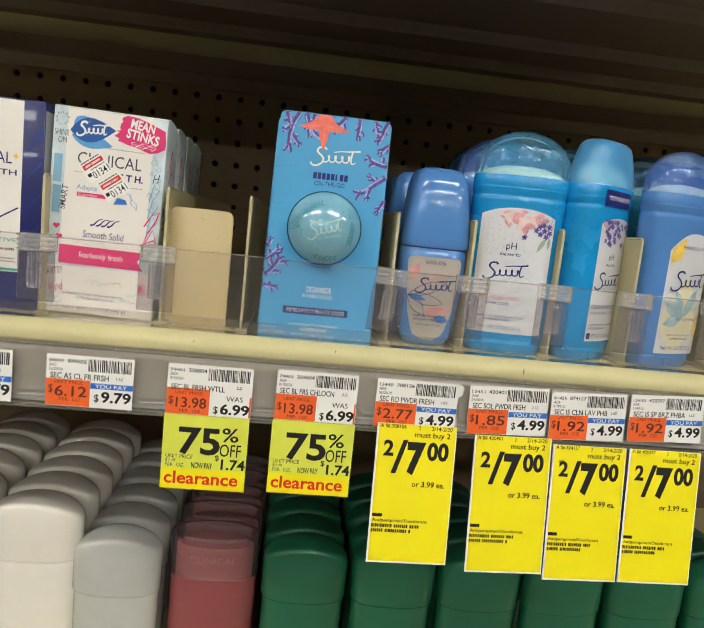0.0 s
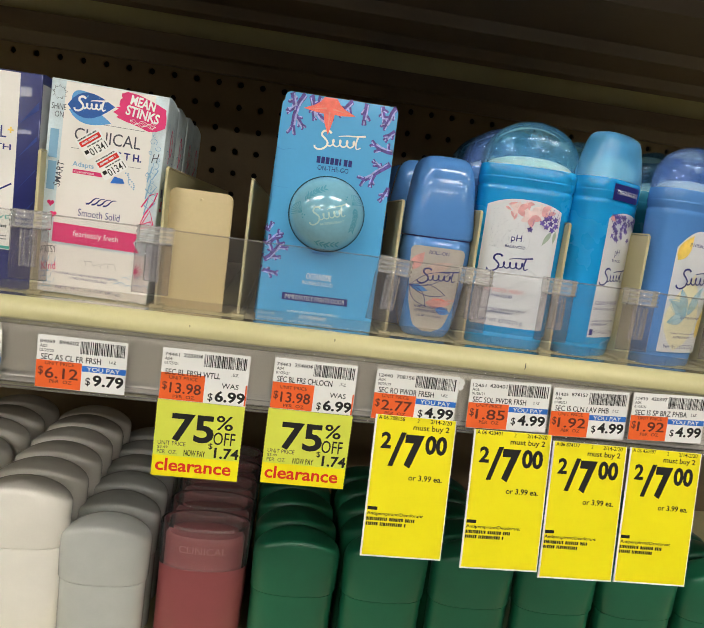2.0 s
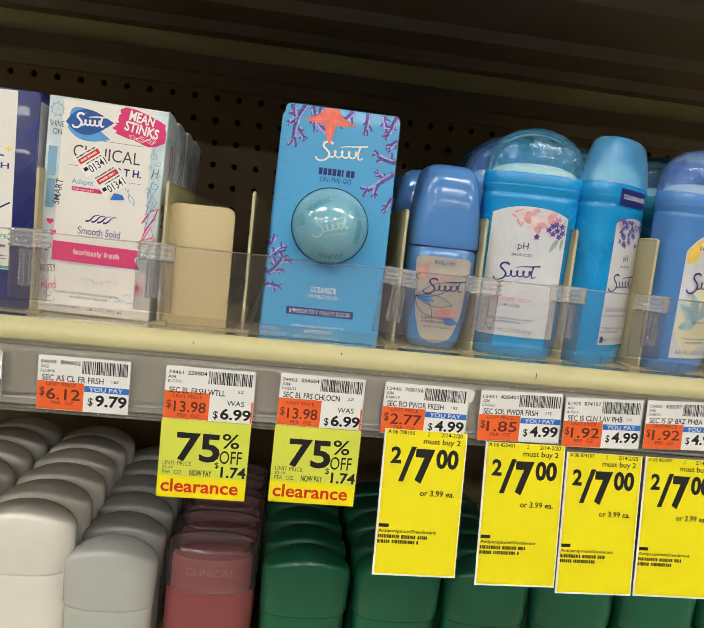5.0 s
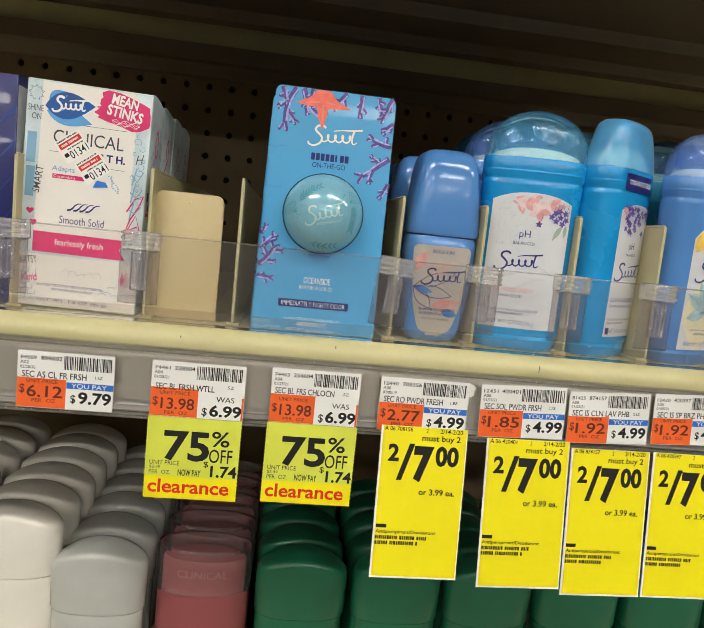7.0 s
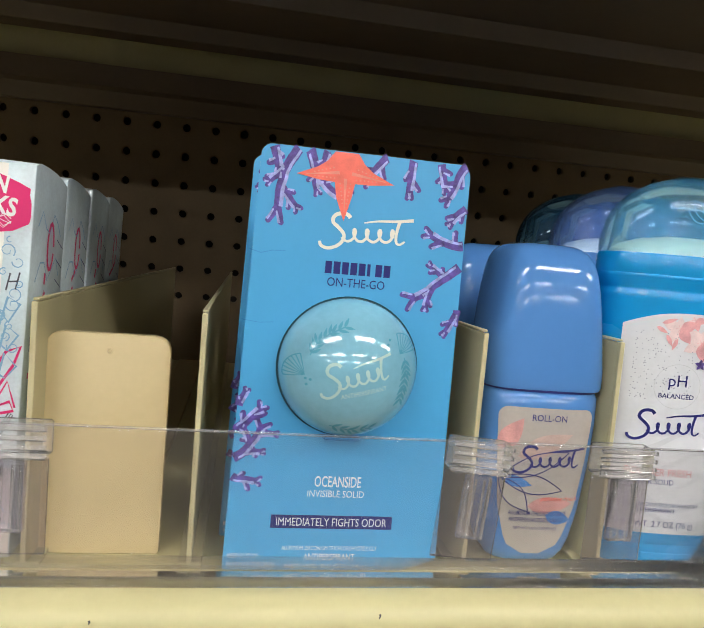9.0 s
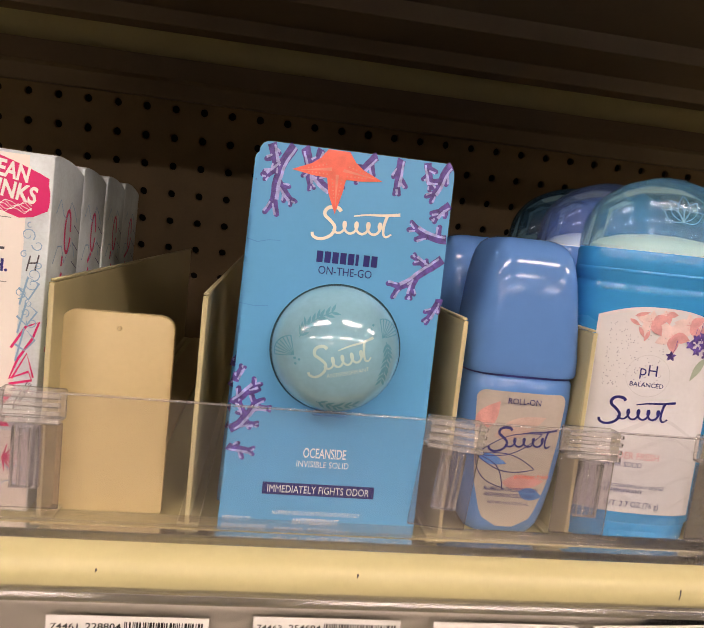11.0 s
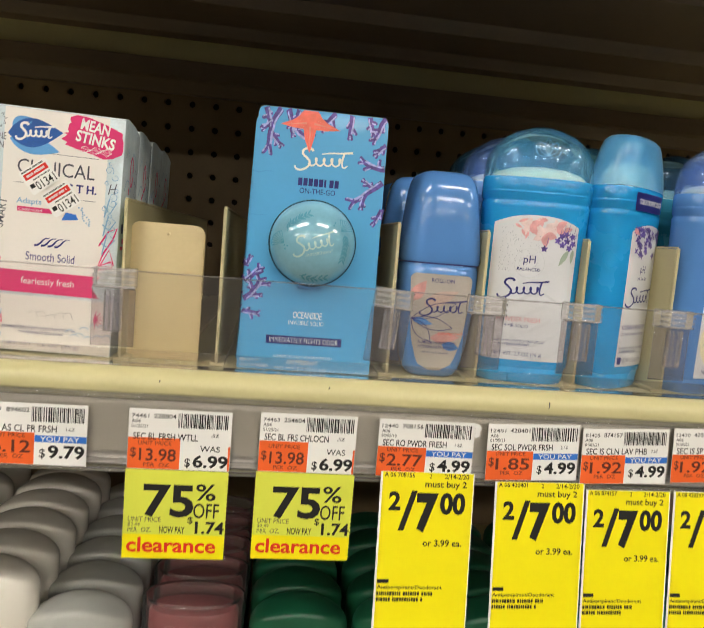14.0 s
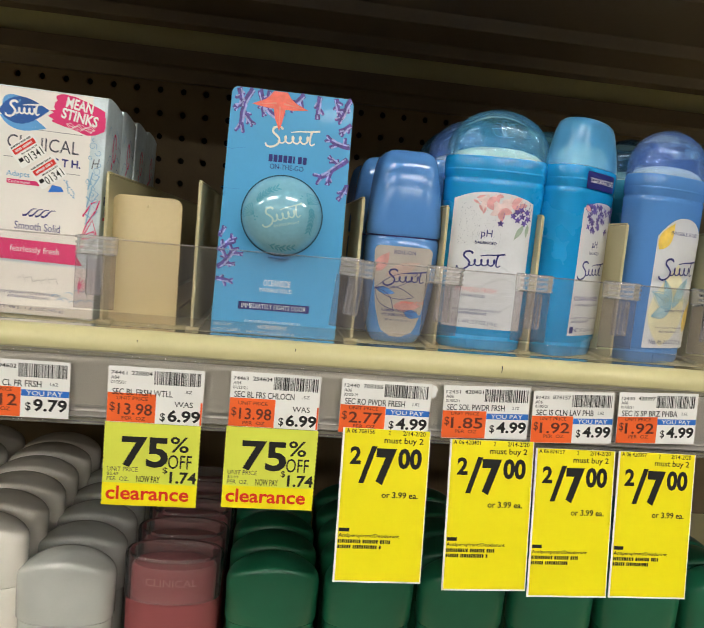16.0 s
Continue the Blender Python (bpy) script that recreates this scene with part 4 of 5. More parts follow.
    w.put("white_lettering", WHITEINK, e, d * 3, "white words")
    lb = Print().petal(X0 + 0.0010, H - 0.0138, 0.0275, 0.0150, 6)
    lb.put("logo_field", LOGOBLUE, e, d * 2.4, "deep blue leaf-shaped logo field")
    ll = Print().petal(X0 + 0.0020, H - 0.0165, 0.0255, 0.0100, -10).petal(X0 + 0.0030, H - 0.0115, 0.0120, 0.0085, 32)
    ll.put("logo_leaf", LOGOLIGHT, e, d * 2)
    logo(Print(), X0 + 0.0050, X0 + 0.0245, H - 0.0165, H - 0.0078, 0.0012).put("logo_mark", WHITEINK, e, d * 3, "white script flourish")
    n = Print()
    n.text("G T H.", 0.0400, 0.0560, H - 0.0410, H - 0.0365, 0.03)
    n.text("Smooth Solid", 0.0222, 0.0470, 0.0490, 0.0534, 0.002)
    for k in range(4):
        u = 0.0262 + 0.0034 * k
        n.stroke([(u, 0.0570), (u + 0.0016, 0.0572), (u + 0.0030, 0.0583), (u + 0.0042, 0.0600), (u + 0.0056, 0.0611), (u + 0.0076, 0.0613)], 0.0012, 0.0004)
    n.text("ALUMINUM ZIRCONIUM TRICHLOROHYDREX GLY", 0.0120, 0.0500, 0.0120, 0.0136)
    n.text("ANTIPERSPIRANT/DEODORANT", 0.0205, 0.0440, 0.0096, 0.0111)
    n.text("NET WT. 1.6 OZ (45 g)", 0.0130, 0.0520, 0.0025, 0.0048, 0.004)
    n.put("navy_lettering", NAVY, e, d * 2, "navy words")
    g = Print()
    g.text("CLINICAL", 0.0158, 0.0545, H - 0.0335, H - 0.0262)
    g.stroke([(0.0290, H - 0.0222), (0.0560, H - 0.0222)], 0.00022)
    g.stroke([(X0 + 0.0050, H - 0.0385), (X0 + 0.0100, H - 0.0385)], 0.00022)
    g.stroke([(0.0440, H - 0.0445), (0.0560, H - 0.0445)], 0.00022)
    g.text("SMART", 0.0012, 0.0165, 0.0705, 0.0745, 0.004, 84)
    g.text("SHINE", 0.0012, 0.0095, H - 0.0175, H - 0.0140)
    g.text("ON", 0.0035, 0.0085, H - 0.0220, H - 0.0185)
    g.text("ARTSY", 0.0018, 0.0115, 0.0240, 0.0285, 0.004, 10)
    for q in range(9):
        t = 2 * math.pi * q / 9
        g.stroke([(0.0052 + 0.0030 * math.cos(t), H - 0.0075 + 0.0030 * math.sin(t)), (0.0052 + 0.0043 * math.cos(t + 0.2), H - 0.0075 + 0.0043 * math.sin(t + 0.2)), (0.0052 + 0.0030 * math.cos(t + 0.5), H - 0.0075 + 0.0030 * math.sin(t + 0.5))], 0.0003)
    g.stroke([(0.0622, H - 0.0400), (0.0632, H - 0.0345)], 0.0005).stroke([(0.0650, H - 0.0395), (0.0660, H - 0.0340)], 0.0005).stroke([(0.0627, H - 0.0372), (0.0655, H - 0.0368)], 0.0005)
    g.stroke([(0.0612, 0.0380), (0.0630, 0.0400), (0.0668, 0.0475), (0.0656, 0.0485), (0.0618, 0.0410), (0.0612, 0.0380)], 0.0004).stroke([(0.0624, 0.0405), (0.0662, 0.0480)], 0.0003)
    for k in range(5):
        g.stroke([(0.0250 + 0.0045 * k, 0.0205 + 0.0012 * math.sin(k * 2.0)), (0.0285 + 0.0045 * k, 0.0222 + 0.0012 * math.sin(k * 2.0 + 1)), (0.0300 + 0.0045 * k, 0.0190)], 0.00022)
    g.put("thin_lettering", mat("charcoal_ink", (0.06, 0.06, 0.08), 0.5), e, d * 2)
    s = Print()
    s.rect(0.0018, 0.0068, H - 0.0460, H - 0.0290).rect(0.0022, 0.0070, H - 0.0650, H - 0.0480)
    s.text("Adapts", X0 + 0.0070, X0 + 0.0195, 0.0775, 0.0813, 0.012)
    for k in range(11):
        cx, cz = 0.0628 + rnd.uniform(-0.0032, 0.0032), H - 0.024 - 0.0034 * k
        ph, rr = rnd.uniform(0, 6), rnd.uniform(0.0010, 0.0026)
        s.stroke([(cx + rr * math.cos(ph + 0.55 * q) * (1 - 0.05 * q), cz + rr * math.sin(ph + 0.55 * q) * (1 - 0.05 * q)) for q in range(rnd.randint(8, 15))], 0.0004, 0.0002)
    for k in range(9):
        cx, cz = 0.0470 + 0.0024 * k, 0.0075 + 0.009 * rnd.random()
        s.stroke([(cx + 0.0022 * math.cos(0.5 * q), cz + 0.0016 * abs(math.sin(0.5 * q))) for q in range(9)], 0.0004)
    for k in range(6):
        zz = 0.0025 + 0.0032 * k
        s.stroke([(0.0006, zz), (0.0050, zz + rnd.uniform(0.0002, 0.0009)), (0.0112 - 0.0008 * k, zz + rnd.uniform(0.0006, 0.0014))], 0.00042)
        for q in range(3):
            u = 0.0020 + 0.0036 * q + (0.0018 if k % 2 else 0) + rnd.uniform(-0.0004, 0.0004)
            s.stroke([(u, zz + 0.0004), (u + 0.0004, zz + 0.0034)], 0.00036)
    for k in range(9):
        s.blob(X0 + 0.0385 + 0.0008 * math.sin(k * 0.9) + 0.0006 * k, 0.0790 - 0.0011 * k, 0.0005, 0.0004, 0, 8)
        s.blob(X0 + 0.0400 - 0.0008 * math.sin(k * 0.9) + 0.0006 * k, 0.0788 - 0.0011 * k, 0.0005, 0.0004, 0, 8)
    for k in range(3):
        s.stroke([(0.0602, H - 0.046 - 0.010 * k), (0.0636, H - 0.050 - 0.009 * k), (0.0668, H - 0.044 - 0.010 * k), (0.0630, H - 0.042 - 0.009 * k), (0.0608, H - 0.052 - 0.010 * k)], 0.0007)
    s.put("blue_sketch", SKETCH, e, d * 2.2, "pale blue pencil sketches")
    Print().poly([(X0 + 0.0300, 0.0715), (X0 + 0.0385, 0.0725), (X0 + 0.0370, 0.0752), (X0 + 0.0320, 0.0758)]).put("blue_patch", BLUEBAR, e, d * 2)
    for k, (sx, sz) in enumerate(((X0 + 0.0166, 0.0928), (X0 + 0.0280, 0.0822))):
        t = thing("price_sticker", "small white security sticker with a red band", "sticker", "stickers on the carton", (x0 + sx + 0.0032, y0 - 0.0008, DECK + sz + 0.0015), 0, -37)
        t.scale = (1.22, 1.0, 1.22)
        part("paper", prism(rounded(-0.0066, 0.0066, -0.0056, 0.0056, (0.0008,) * 4, 3), 0, 0.0001), PAPER, t, soft=False)
        Print().rect(-0.0056, 0.0056, 0.0010, 0.0036).put("red_band", REDINK, t, -0.00006, "red band")
        z = Print()
        z.text("01341", -0.0032, 0.0058, -0.0050, -0.0012, 0.004)
        bars(z, -0.0056, 0.0050, 0.0042, 0.0049, seed=k)
        bars(z, -0.0030, 0.0056, -0.0004, 0.0002, seed=k + 4)
        z.rect(-0.0056, -0.0036, -0.0030, -0.0012)
        z.put("printed_text", BLACK, t, -0.00006)
        bars(Print(), -0.0045, 0.0045, 0.0018, 0.0028, seed=k + 8).put("band_mark", WHITEINK, t, -0.00012)


for i in range(4):
    clinical(i)


def navy_carton(i):
    e, W, H = carton("navy_carton", -0.2218, -0.1528, 0.4660 + 0.0385 * i, 0.0375, 1.1995, NAVYCARTON, "navy carton with a white front panel" if i == 0 else "navy carton standing behind another", "navy cartons", True)
    Print().rect(0.0010, 0.0365, 0.0010, H - 0.0050).put("side_panel", mat("pale_grey_carton", (0.55, 0.55, 0.56), 0.45), e, -0.0001, "pale grey side panel").matrix_local = pose(W, 0, 0, 0, 0, 90)
    if i:
        return
    d = -0.0001
    Print().rect(0.012, W - 0.0125, 0.024, H - 0.0006).put("front_panel", CARTON, e, d, "white front panel")
    g = Print().text("CLINICAL", 0.0145, W - 0.0185, 0.0905, 0.0975, 0.0).text("STRENGTH", 0.0150, W - 0.0155, 0.0835, 0.0870, 0.012)
    g.stroke([(0.0160, 0.0560), (0.0300, 0.0620), (0.0420, 0.0560), (0.0550, 0.0640)], 0.0010)
    g.put("navy_lettering", NAVY, e, d * 2, "navy words")
    Print().text("+", W - 0.0180, W - 0.0145, 0.0935, 0.0972, 0.03).put("plus_sign", GOLD, e, d * 2, "ochre plus sign")
    k = Print().rect(W - 0.030, W - 0.0128, 0.0245, 0.0262).text("PROTECTIVE", 0.020, W - 0.0140, 0.0425, 0.0450, 0.006)
    k.put("teal_print", mat("teal_ink", (0.03, 0.36, 0.30), 0.5), e, d * 2)
    g = Print()
    bars(g, 0.020, W - 0.0150, 0.0372, 0.0388, seed=4)
    bars(g, 0.020, W - 0.0150, 0.0300, 0.0308, seed=5)
    bars(g, 0.020, W - 0.0150, 0.0318, 0.0326, seed=6)
    g.put("small_print", GREYINK, e, d * 2)
    f = Print()
    for q in range(5):
        f.poly([(W - 0.0115, 0.020 + 0.02 * q), (W - 0.0010, 0.034 + 0.02 * q), (W - 0.0010, 0.037 + 0.018 * q)])
    f.put("facet_print", mat("facet_blue", (0.02, 0.05, 0.26), 0.3), e, d, "lighter blue facets")


for i in range(3):
    navy_carton(i)

# ---- deodorants ----
def front(a, b, n, off=0.00025):
    """Depth of an oval body's front at x."""
    return lambda x, z: -b * max(0.0, 1 - min(1.0, abs(x) / a) ** n) ** (1 / n) - off


def label_shape(x0, x1, z0, z1, arch=0.0, nx=24, nz=10):
    """A label whose top bows up, as a fine grid."""
    pr = Print()
    top = lambda x: z1 - arch * abs((x - (x0 + x1) / 2) / ((x1 - x0) / 2)) ** 2.4
    for i in range(nx):
        xa, xb = x0 + (x1 - x0) * i / nx, x0 + (x1 - x0) * (i + 1) / nx
        for j in range(nz):
            f = lambda x, k: z0 + (top(x) - z0) * k / nz
            pr.poly([(xa, f(xa, j)), (xb, f(xb, j)), (xb, f(xb, j + 1)), (xa, f(xa, j + 1))])
    return pr


def solid_stick(at, turn, body, capm, stick, style, label, group, detail=True):
    """An oval antiperspirant stick: twist foot, body, collar, wax and domed clear cap."""
    e = thing("deodorant_stick", label, "deodorant", group, at, turn)
    e.scale = (1.08, 1.05, 1.04)
    a, b, n = 0.0290, 0.0150, 2.6
    part("foot", loft([(0.0004, a * 0.80, b * 0.86, n), (0.002, a * 0.84, b * 0.9, n), (0.0085, a * 0.86, b * 0.92, n), (0.0092, a * 0.84, b * 0.9, n)]), body, e)
    part("dial", box(-0.009, 0.009, -b * 0.93, -b * 0.5, 0.001, 0.006, 0.0008, 2), body, e)
    rings = [(0.0090, a * 0.88, b * 0.92, n), (0.0105, a * 0.915, b * 0.965, n), (0.030, a * 0.93, b * 0.98, n), (0.060, a * 0.96, b, n), (0.098, a * 1.0, b, n), (0.1000, a * 1.006, b * 1.01, n), (0.1010, a * 0.985, b * 0.985, n), (0.1020, a * 0.985, b * 0.985, n), (0.1030, a * 1.012, b * 1.015, n), (0.1130, a * 1.02, b * 1.02, n), (0.1142, a * 1.0, b, n)]
    part("body", loft(rings), body, e)
    join_ = loft([(0.1055, a * 1.016, b * 1.022, n), (0.1062, a * 1.02, b * 1.034, n), (0.1069, a * 1.016, b * 1.022, n)], caps=False)
    part("collar_ring", join_, body, e)
    if style == "frost":
        r2 = [(0.1144, a * 1.0, b, n), (0.1190, a * 0.985, b * 0.99, n), (0.1290, a * 0.90, b * 0.93, n), (0.1375, a * 0.80, b * 0.84, n), (0.1410, a * 0.74, b * 0.76, n), (0.1430, a * 0.64, b * 0.62, n), (0.1438, a * 0.45, b * 0.4, n)]
        part("wax", loft([(0.112, a * 0.8, b * 0.8, n), (0.122, a * 0.74, b * 0.74, n), (0.128, a * 0.5, b * 0.5, n)]), stick, e, "pale wax seen through the cap")
    else:
        r2 = [(0.1144, a * 1.015, b * 1.015, n)]
        for i in range(1, 13):
            t = i / 12
            r2.append((0.1144 + 0.0285 * t if i < 12 else 0.1431, a * 1.015 * max(0.06, (1 - (t * 0.985) ** 2.5) ** 0.52), b * 1.015 * max(0.06, (1 - (t * 0.97) ** 3.2) ** 0.6), n))
        part("wax", loft([(0.110, a * 0.88, b * 0.86, n), (0.1155, a * 0.88, b * 0.86, n), (0.1180, a * 0.76, b * 0.78, n), (0.1202, a * 0.52, b * 0.60, n), (0.1212, a * 0.24, b * 0.30, n)]), stick, e, "pale wax dome under the cap")
        part("inner_wall", loft([(0.1144, a * 0.90, b * 0.9, n), (0.130, a * 0.84, b * 0.86, n), (0.134, a * 0.6, b * 0.7, n)], caps=False), capm, e, "clear inner wall").visible_shadow = False
    cp = part("cap", loft(r2), capm, e, "frosted domed cap" if style == "frost" else "clear tinted domed cap")
    cp.visible_shadow = False
    if style != "frost" and detail:
        k = Print()
        for t, ln in ((90, 0.0100), (58, 0.0090), (122, 0.0090), (28, 0.0080), (152, 0.0080)):
            c, s = math.cos(radians(t)), math.sin(radians(t))
            for sg in (-1, 1):
                k.stroke([(c * ln * u - s * sg * 0.0022 * math.sin(math.pi * u), 0.1262 + s * ln * u + c * sg * 0.0022 * math.sin(math.pi * u)) for u in [q / 8 for q in range(9)]], 0.00018)
        k.put("cap_etching", mat("pale_etching", (0.22, 0.46, 0.62), 0.3), e, lambda x, z: -b * 1.015 * max(0.06, (1 - (min(1, (z - 0.1144) / 0.0285) * 0.97) ** 3.2) ** 0.6) * (1 - min(1, abs(x) / a) ** n * 0.6) - 0.0003)
    if style == "plain":
        return e
    F = lambda o: (lambda x, z: front(a * float(np.interp(z, [0.0105, 0.030, 0.060, 0.098], [0.918, 0.932, 0.962, 1.002])), b * float(np.interp(z, [0.0105, 0.030, 0.060], [0.967, 0.982, 1.002])), n, o)(x, z))
    if style == "clear":
        lab = label_shape(-0.0236, 0.0212, 0.0135, 0.0940, 0.0050).put("front_label", LABEL, e, F(0.0002), "pearly white printed label", True)
        waves = Print()
        for q in range(5):
            waves.stroke([(-0.0200 + 0.0018 * u, 0.0180 + 0.0075 * q + 0.0035 * math.sin(u * 0.33 + q * 0.9)) for u in range(23)], 0.0024, 0.0008)
        waves.put("wave_print", mat("silver_wave", (0.66, 0.67, 0.70), 0.25, coat=0.3), lab, F(0.00028), "silvery waves")
        rnd = random.Random(5)
        dots = Print()
        for i in range(150):
            u, v = rnd.random() ** 1.4, rnd.random()
            dots.blob(-0.0195 + 0.020 * u, 0.0905 - 0.026 * v - 0.003 * (1 - u), 0.00019, 0.00019, 0, 6)
        dots.put("dot_print", DOTGREY, lab, F(0.0004))
        fl, bl, vi = Print(), Print(), Print()
        for cx, cz, r, a0 in ((-0.0055, 0.0885, 0.0064, 20), (0.0025, 0.0838, 0.0068, -8), (0.0085, 0.0885, 0.0062, 30), (-0.0005, 0.0918, 0.0040, 0), (0.0130, 0.0872, 0.0046, 12)):
            for t in range(5):
                a_ = 72 * t + a0
                room = (0.0928 - cz) / max(math.sin(radians(a_)), 0.05) if math.sin(radians(a_)) > 0.05 else r
                (bl if t % 4 else fl).petal(cx, cz, min(r, room), min(r, room) * 0.62, a_)
            for t in range(6):
                fl.stroke([(cx, cz), (cx + 0.0016 * math.cos(t * 1.05), min(cz + 0.0016 * math.sin(t * 1.05), 0.0930))], 0.00014)
        for cx, cz, ln, t in ((-0.0120, 0.0900, 0.0058, 20), (-0.0135, 0.0888, 0.0046, -30), (-0.0100, 0.0862, 0.0050, -60), (-0.0060, 0.0850, 0.0046, -110)):
            fl.petal(cx, cz, ln, 0.0015, t)
        for cx, cz in ((0.0118, 0.0836), (0.0150, 0.0812), (0.0178, 0.0838), (0.0125, 0.0790), (0.0165, 0.0775), (0.0030, 0.0762), (0.0185, 0.0800), (0.0098, 0.0812), (0.0142, 0.0848)):
            vi.stroke([(cx, cz), (cx + 0.0012, cz + 0.0030), (cx + 0.0016, min(cz + 0.0062, 0.0900))], 0.0002)
            for t in range(5):
                vi.petal(cx, cz, 0.0021, 0.0012, 72 * t + 30 * cx * 1e3)
        lf = Print().petal(0.0165, 0.0765, 0.0105, 0.0030, -118).petal(0.0190, 0.0770, 0.0080, 0.0022, -95)
        bl.put("blush_flower_print", BLUSH, lab, F(0.0004), "printed blush flowers")
        fl.put("pink_flower_print", PETAL, lab, F(0.0005))
        vi.put("violet_flower_print", CORAL, lab, F(0.0006), "printed violet blossoms")
        lf.put("leaf_print", LEAF, lab, F(0.0004))
        k = Print()
        k.text("pH", -0.0072, -0.0009, 0.0665, 0.0720)
        k.text("BALANCED", -0.0102, 0.0021, 0.0635, 0.0652, 0.006)
        ring = [(-0.0040 + 0.0080 * math.cos(t), 0.0678 + 0.0080 * math.sin(t)) for t in (2 * math.pi * q / 40 for q in range(41))]
        logo(k, -0.0188, 0.0078, 0.0478, 0.0588, 0.0010)
        k.text("24 HR SOLID", -0.0150, -0.0010, 0.0318, 0.0338)
        k.text("ALUMINUM ZIRCONIUM TRICHLOROHYDREX GLY", -0.0190, 0.0090, 0.0236, 0.0250)
        k.text("ANTIPERSPIRANT", -0.0160, 0.0010, 0.0215, 0.0230, 0.008)
        k.text("NET WT. 2.7 OZ (76 g)", -0.0185, 0.0080, 0.0152, 0.0182)
        k.put("navy_lettering", NAVY, lab, F(0.0005), "navy words and script flourish")
        Print().stroke(ring, 0.00014).put("ring_print", mat("pale_ring_ink", (0.55, 0.56, 0.58), 0.4), lab, F(0.0004))
        Print().text("POWDER FRESH", -0.0180, 0.0050, 0.0350, 0.0377, 0.01).put("pink_lettering", PETAL, lab, F(0.0005))
    elif style == "frost":
        lab = label_shape(-0.0165, 0.0225, 0.0135, 0.0945, 0.0045).put("front_label", LABEL, e, F(0.0002), "pearly white printed label", True)
        vi, rd = Print(), Print()
        rnd = random.Random(8)
        for i in range(60):
            cx, cz = rnd.uniform(-0.0138, 0.020), 0.0918 - rnd.random() ** 1.8 * 0.015
            for t in range(4):
                vi.petal(cx, cz, 0.0021, 0.0011, 90 * t + i * 17)
        rd.petal(-0.0155, 0.0915, 0.006, 0.003, -30)
        vi.put("violet_flower_print", CORAL, lab, F(0.0004), "printed violet lavender")
        rd.put("red_flower", PETAL, lab, F(0.0005))
        k = Print()
        k.text("pH", -0.0045, 0.0015, 0.0660, 0.0715)
        k.text("BALANCED", -0.0065, 0.0045, 0.0632, 0.0649, 0.006)
        logo(k, -0.0150, 0.0140, 0.0478, 0.0588, 0.0010)
        k.text("24 HR INVISIBLE SOLID", -0.0150, 0.0105, 0.0315, 0.0333)
        k.text("ALUMINUM ZIRCONIUM TRICHLOROHYDREX GLY", -0.0150, 0.0130, 0.0236, 0.0250)
        k.text("ANTIPERSPIRANT", -0.0150, 0.0030, 0.0213, 0.0229, 0.008)
        k.text("NET WT. 2.6 OZ (73 g)", -0.0120, 0.0130, 0.0152, 0.0182)
        k.rect(-0.0155, -0.0125, 0.0150, 0.0190)
        k.put("navy_lettering", NAVY, lab, F(0.0005), "navy words and script flourish")
        Print().text("CLEAN LAVENDER", -0.0150, 0.0120, 0.0350, 0.0377, 0.006).put("violet_lettering", CORAL, lab, F(0.0005))
        st = thing("collar_sticker", "navy sticker with white words on the collar", "sticker", "", at, turn)
        st.scale = (1.08, 1.05, 1.04)
        G = lambda o: front(a * 1.015, b * 1.018, n, o)
        label_shape(-0.0175, 0.0125, 0.1015, 0.1115, 0.0).put("field", NAVY, st, G(0.0006), "navy field", True)
        Print().text("TOUGH ON SWEAT, GENTLE", -0.0150, 0.0110, 0.1047, 0.1080, 0.012).put("white_lettering", WHITEINK, st, G(0.0008))
    elif style == "spring":
        lab = label_shape(-0.0185, 0.0235, 0.0100, 0.0900, 0.012).put("front_label", LABEL, e, F(0.0002), "pale label with yellow and blue petals", True)
        y, az, gd = Print(), Print(), Print()
        y.petal(-0.0060, 0.0110, 0.052, 0.030, 82)
        gd.petal(-0.0170, 0.0700, 0.0190, 0.0090, 60).petal(0.0150, 0.0200, 0.024, 0.010, 70)
        az.petal(-0.0010, 0.0350, 0.018, 0.0080, 150).petal(-0.0010, 0.0350, 0.016, 0.0070, -160).petal(0.0, 0.0350, 0.022, 0.0070, 60).petal(-0.0010, 0.0360, 0.018, 0.0060, 118)
        y.put("yellow_wash", YELLOWLABEL, lab, F(0.0004), "pale yellow petal shape")
        gd.put("gold_petal_print", GOLD, lab, F(0.0006))
        az.put("azure_petal_print", PALEAZURE, lab, F(0.0008), "soft azure petals")
        ol = Print()
        for px, pz, ln, wd, t in ((-0.0010, 0.0350, 0.019, 0.0042, 150), (-0.0010, 0.0350, 0.016, 0.0036, 200), (0.0, 0.0350, 0.022, 0.0036, 60), (-0.0010, 0.0360, 0.018, 0.0032, 118)):
            c, s = math.cos(radians(t)), math.sin(radians(t))
            for sg in (-1, 0, 1):
                ol.stroke([(px + c * ln * u - s * sg * wd * math.sin(math.pi * u), pz + s * ln * u + c * sg * wd * math.sin(math.pi * u)) for u in [q / 10 for q in range(11)]], 0.0003)
        ol.put("petal_outline", AZURE, lab, F(0.0009), "blue petal outlines")
        k = Print()
        k.text("INVISIBLE SOLID", -0.0100, 0.0150, 0.0795, 0.0817)
        logo(k, -0.0150, 0.0180, 0.0520, 0.0650, 0.0011)
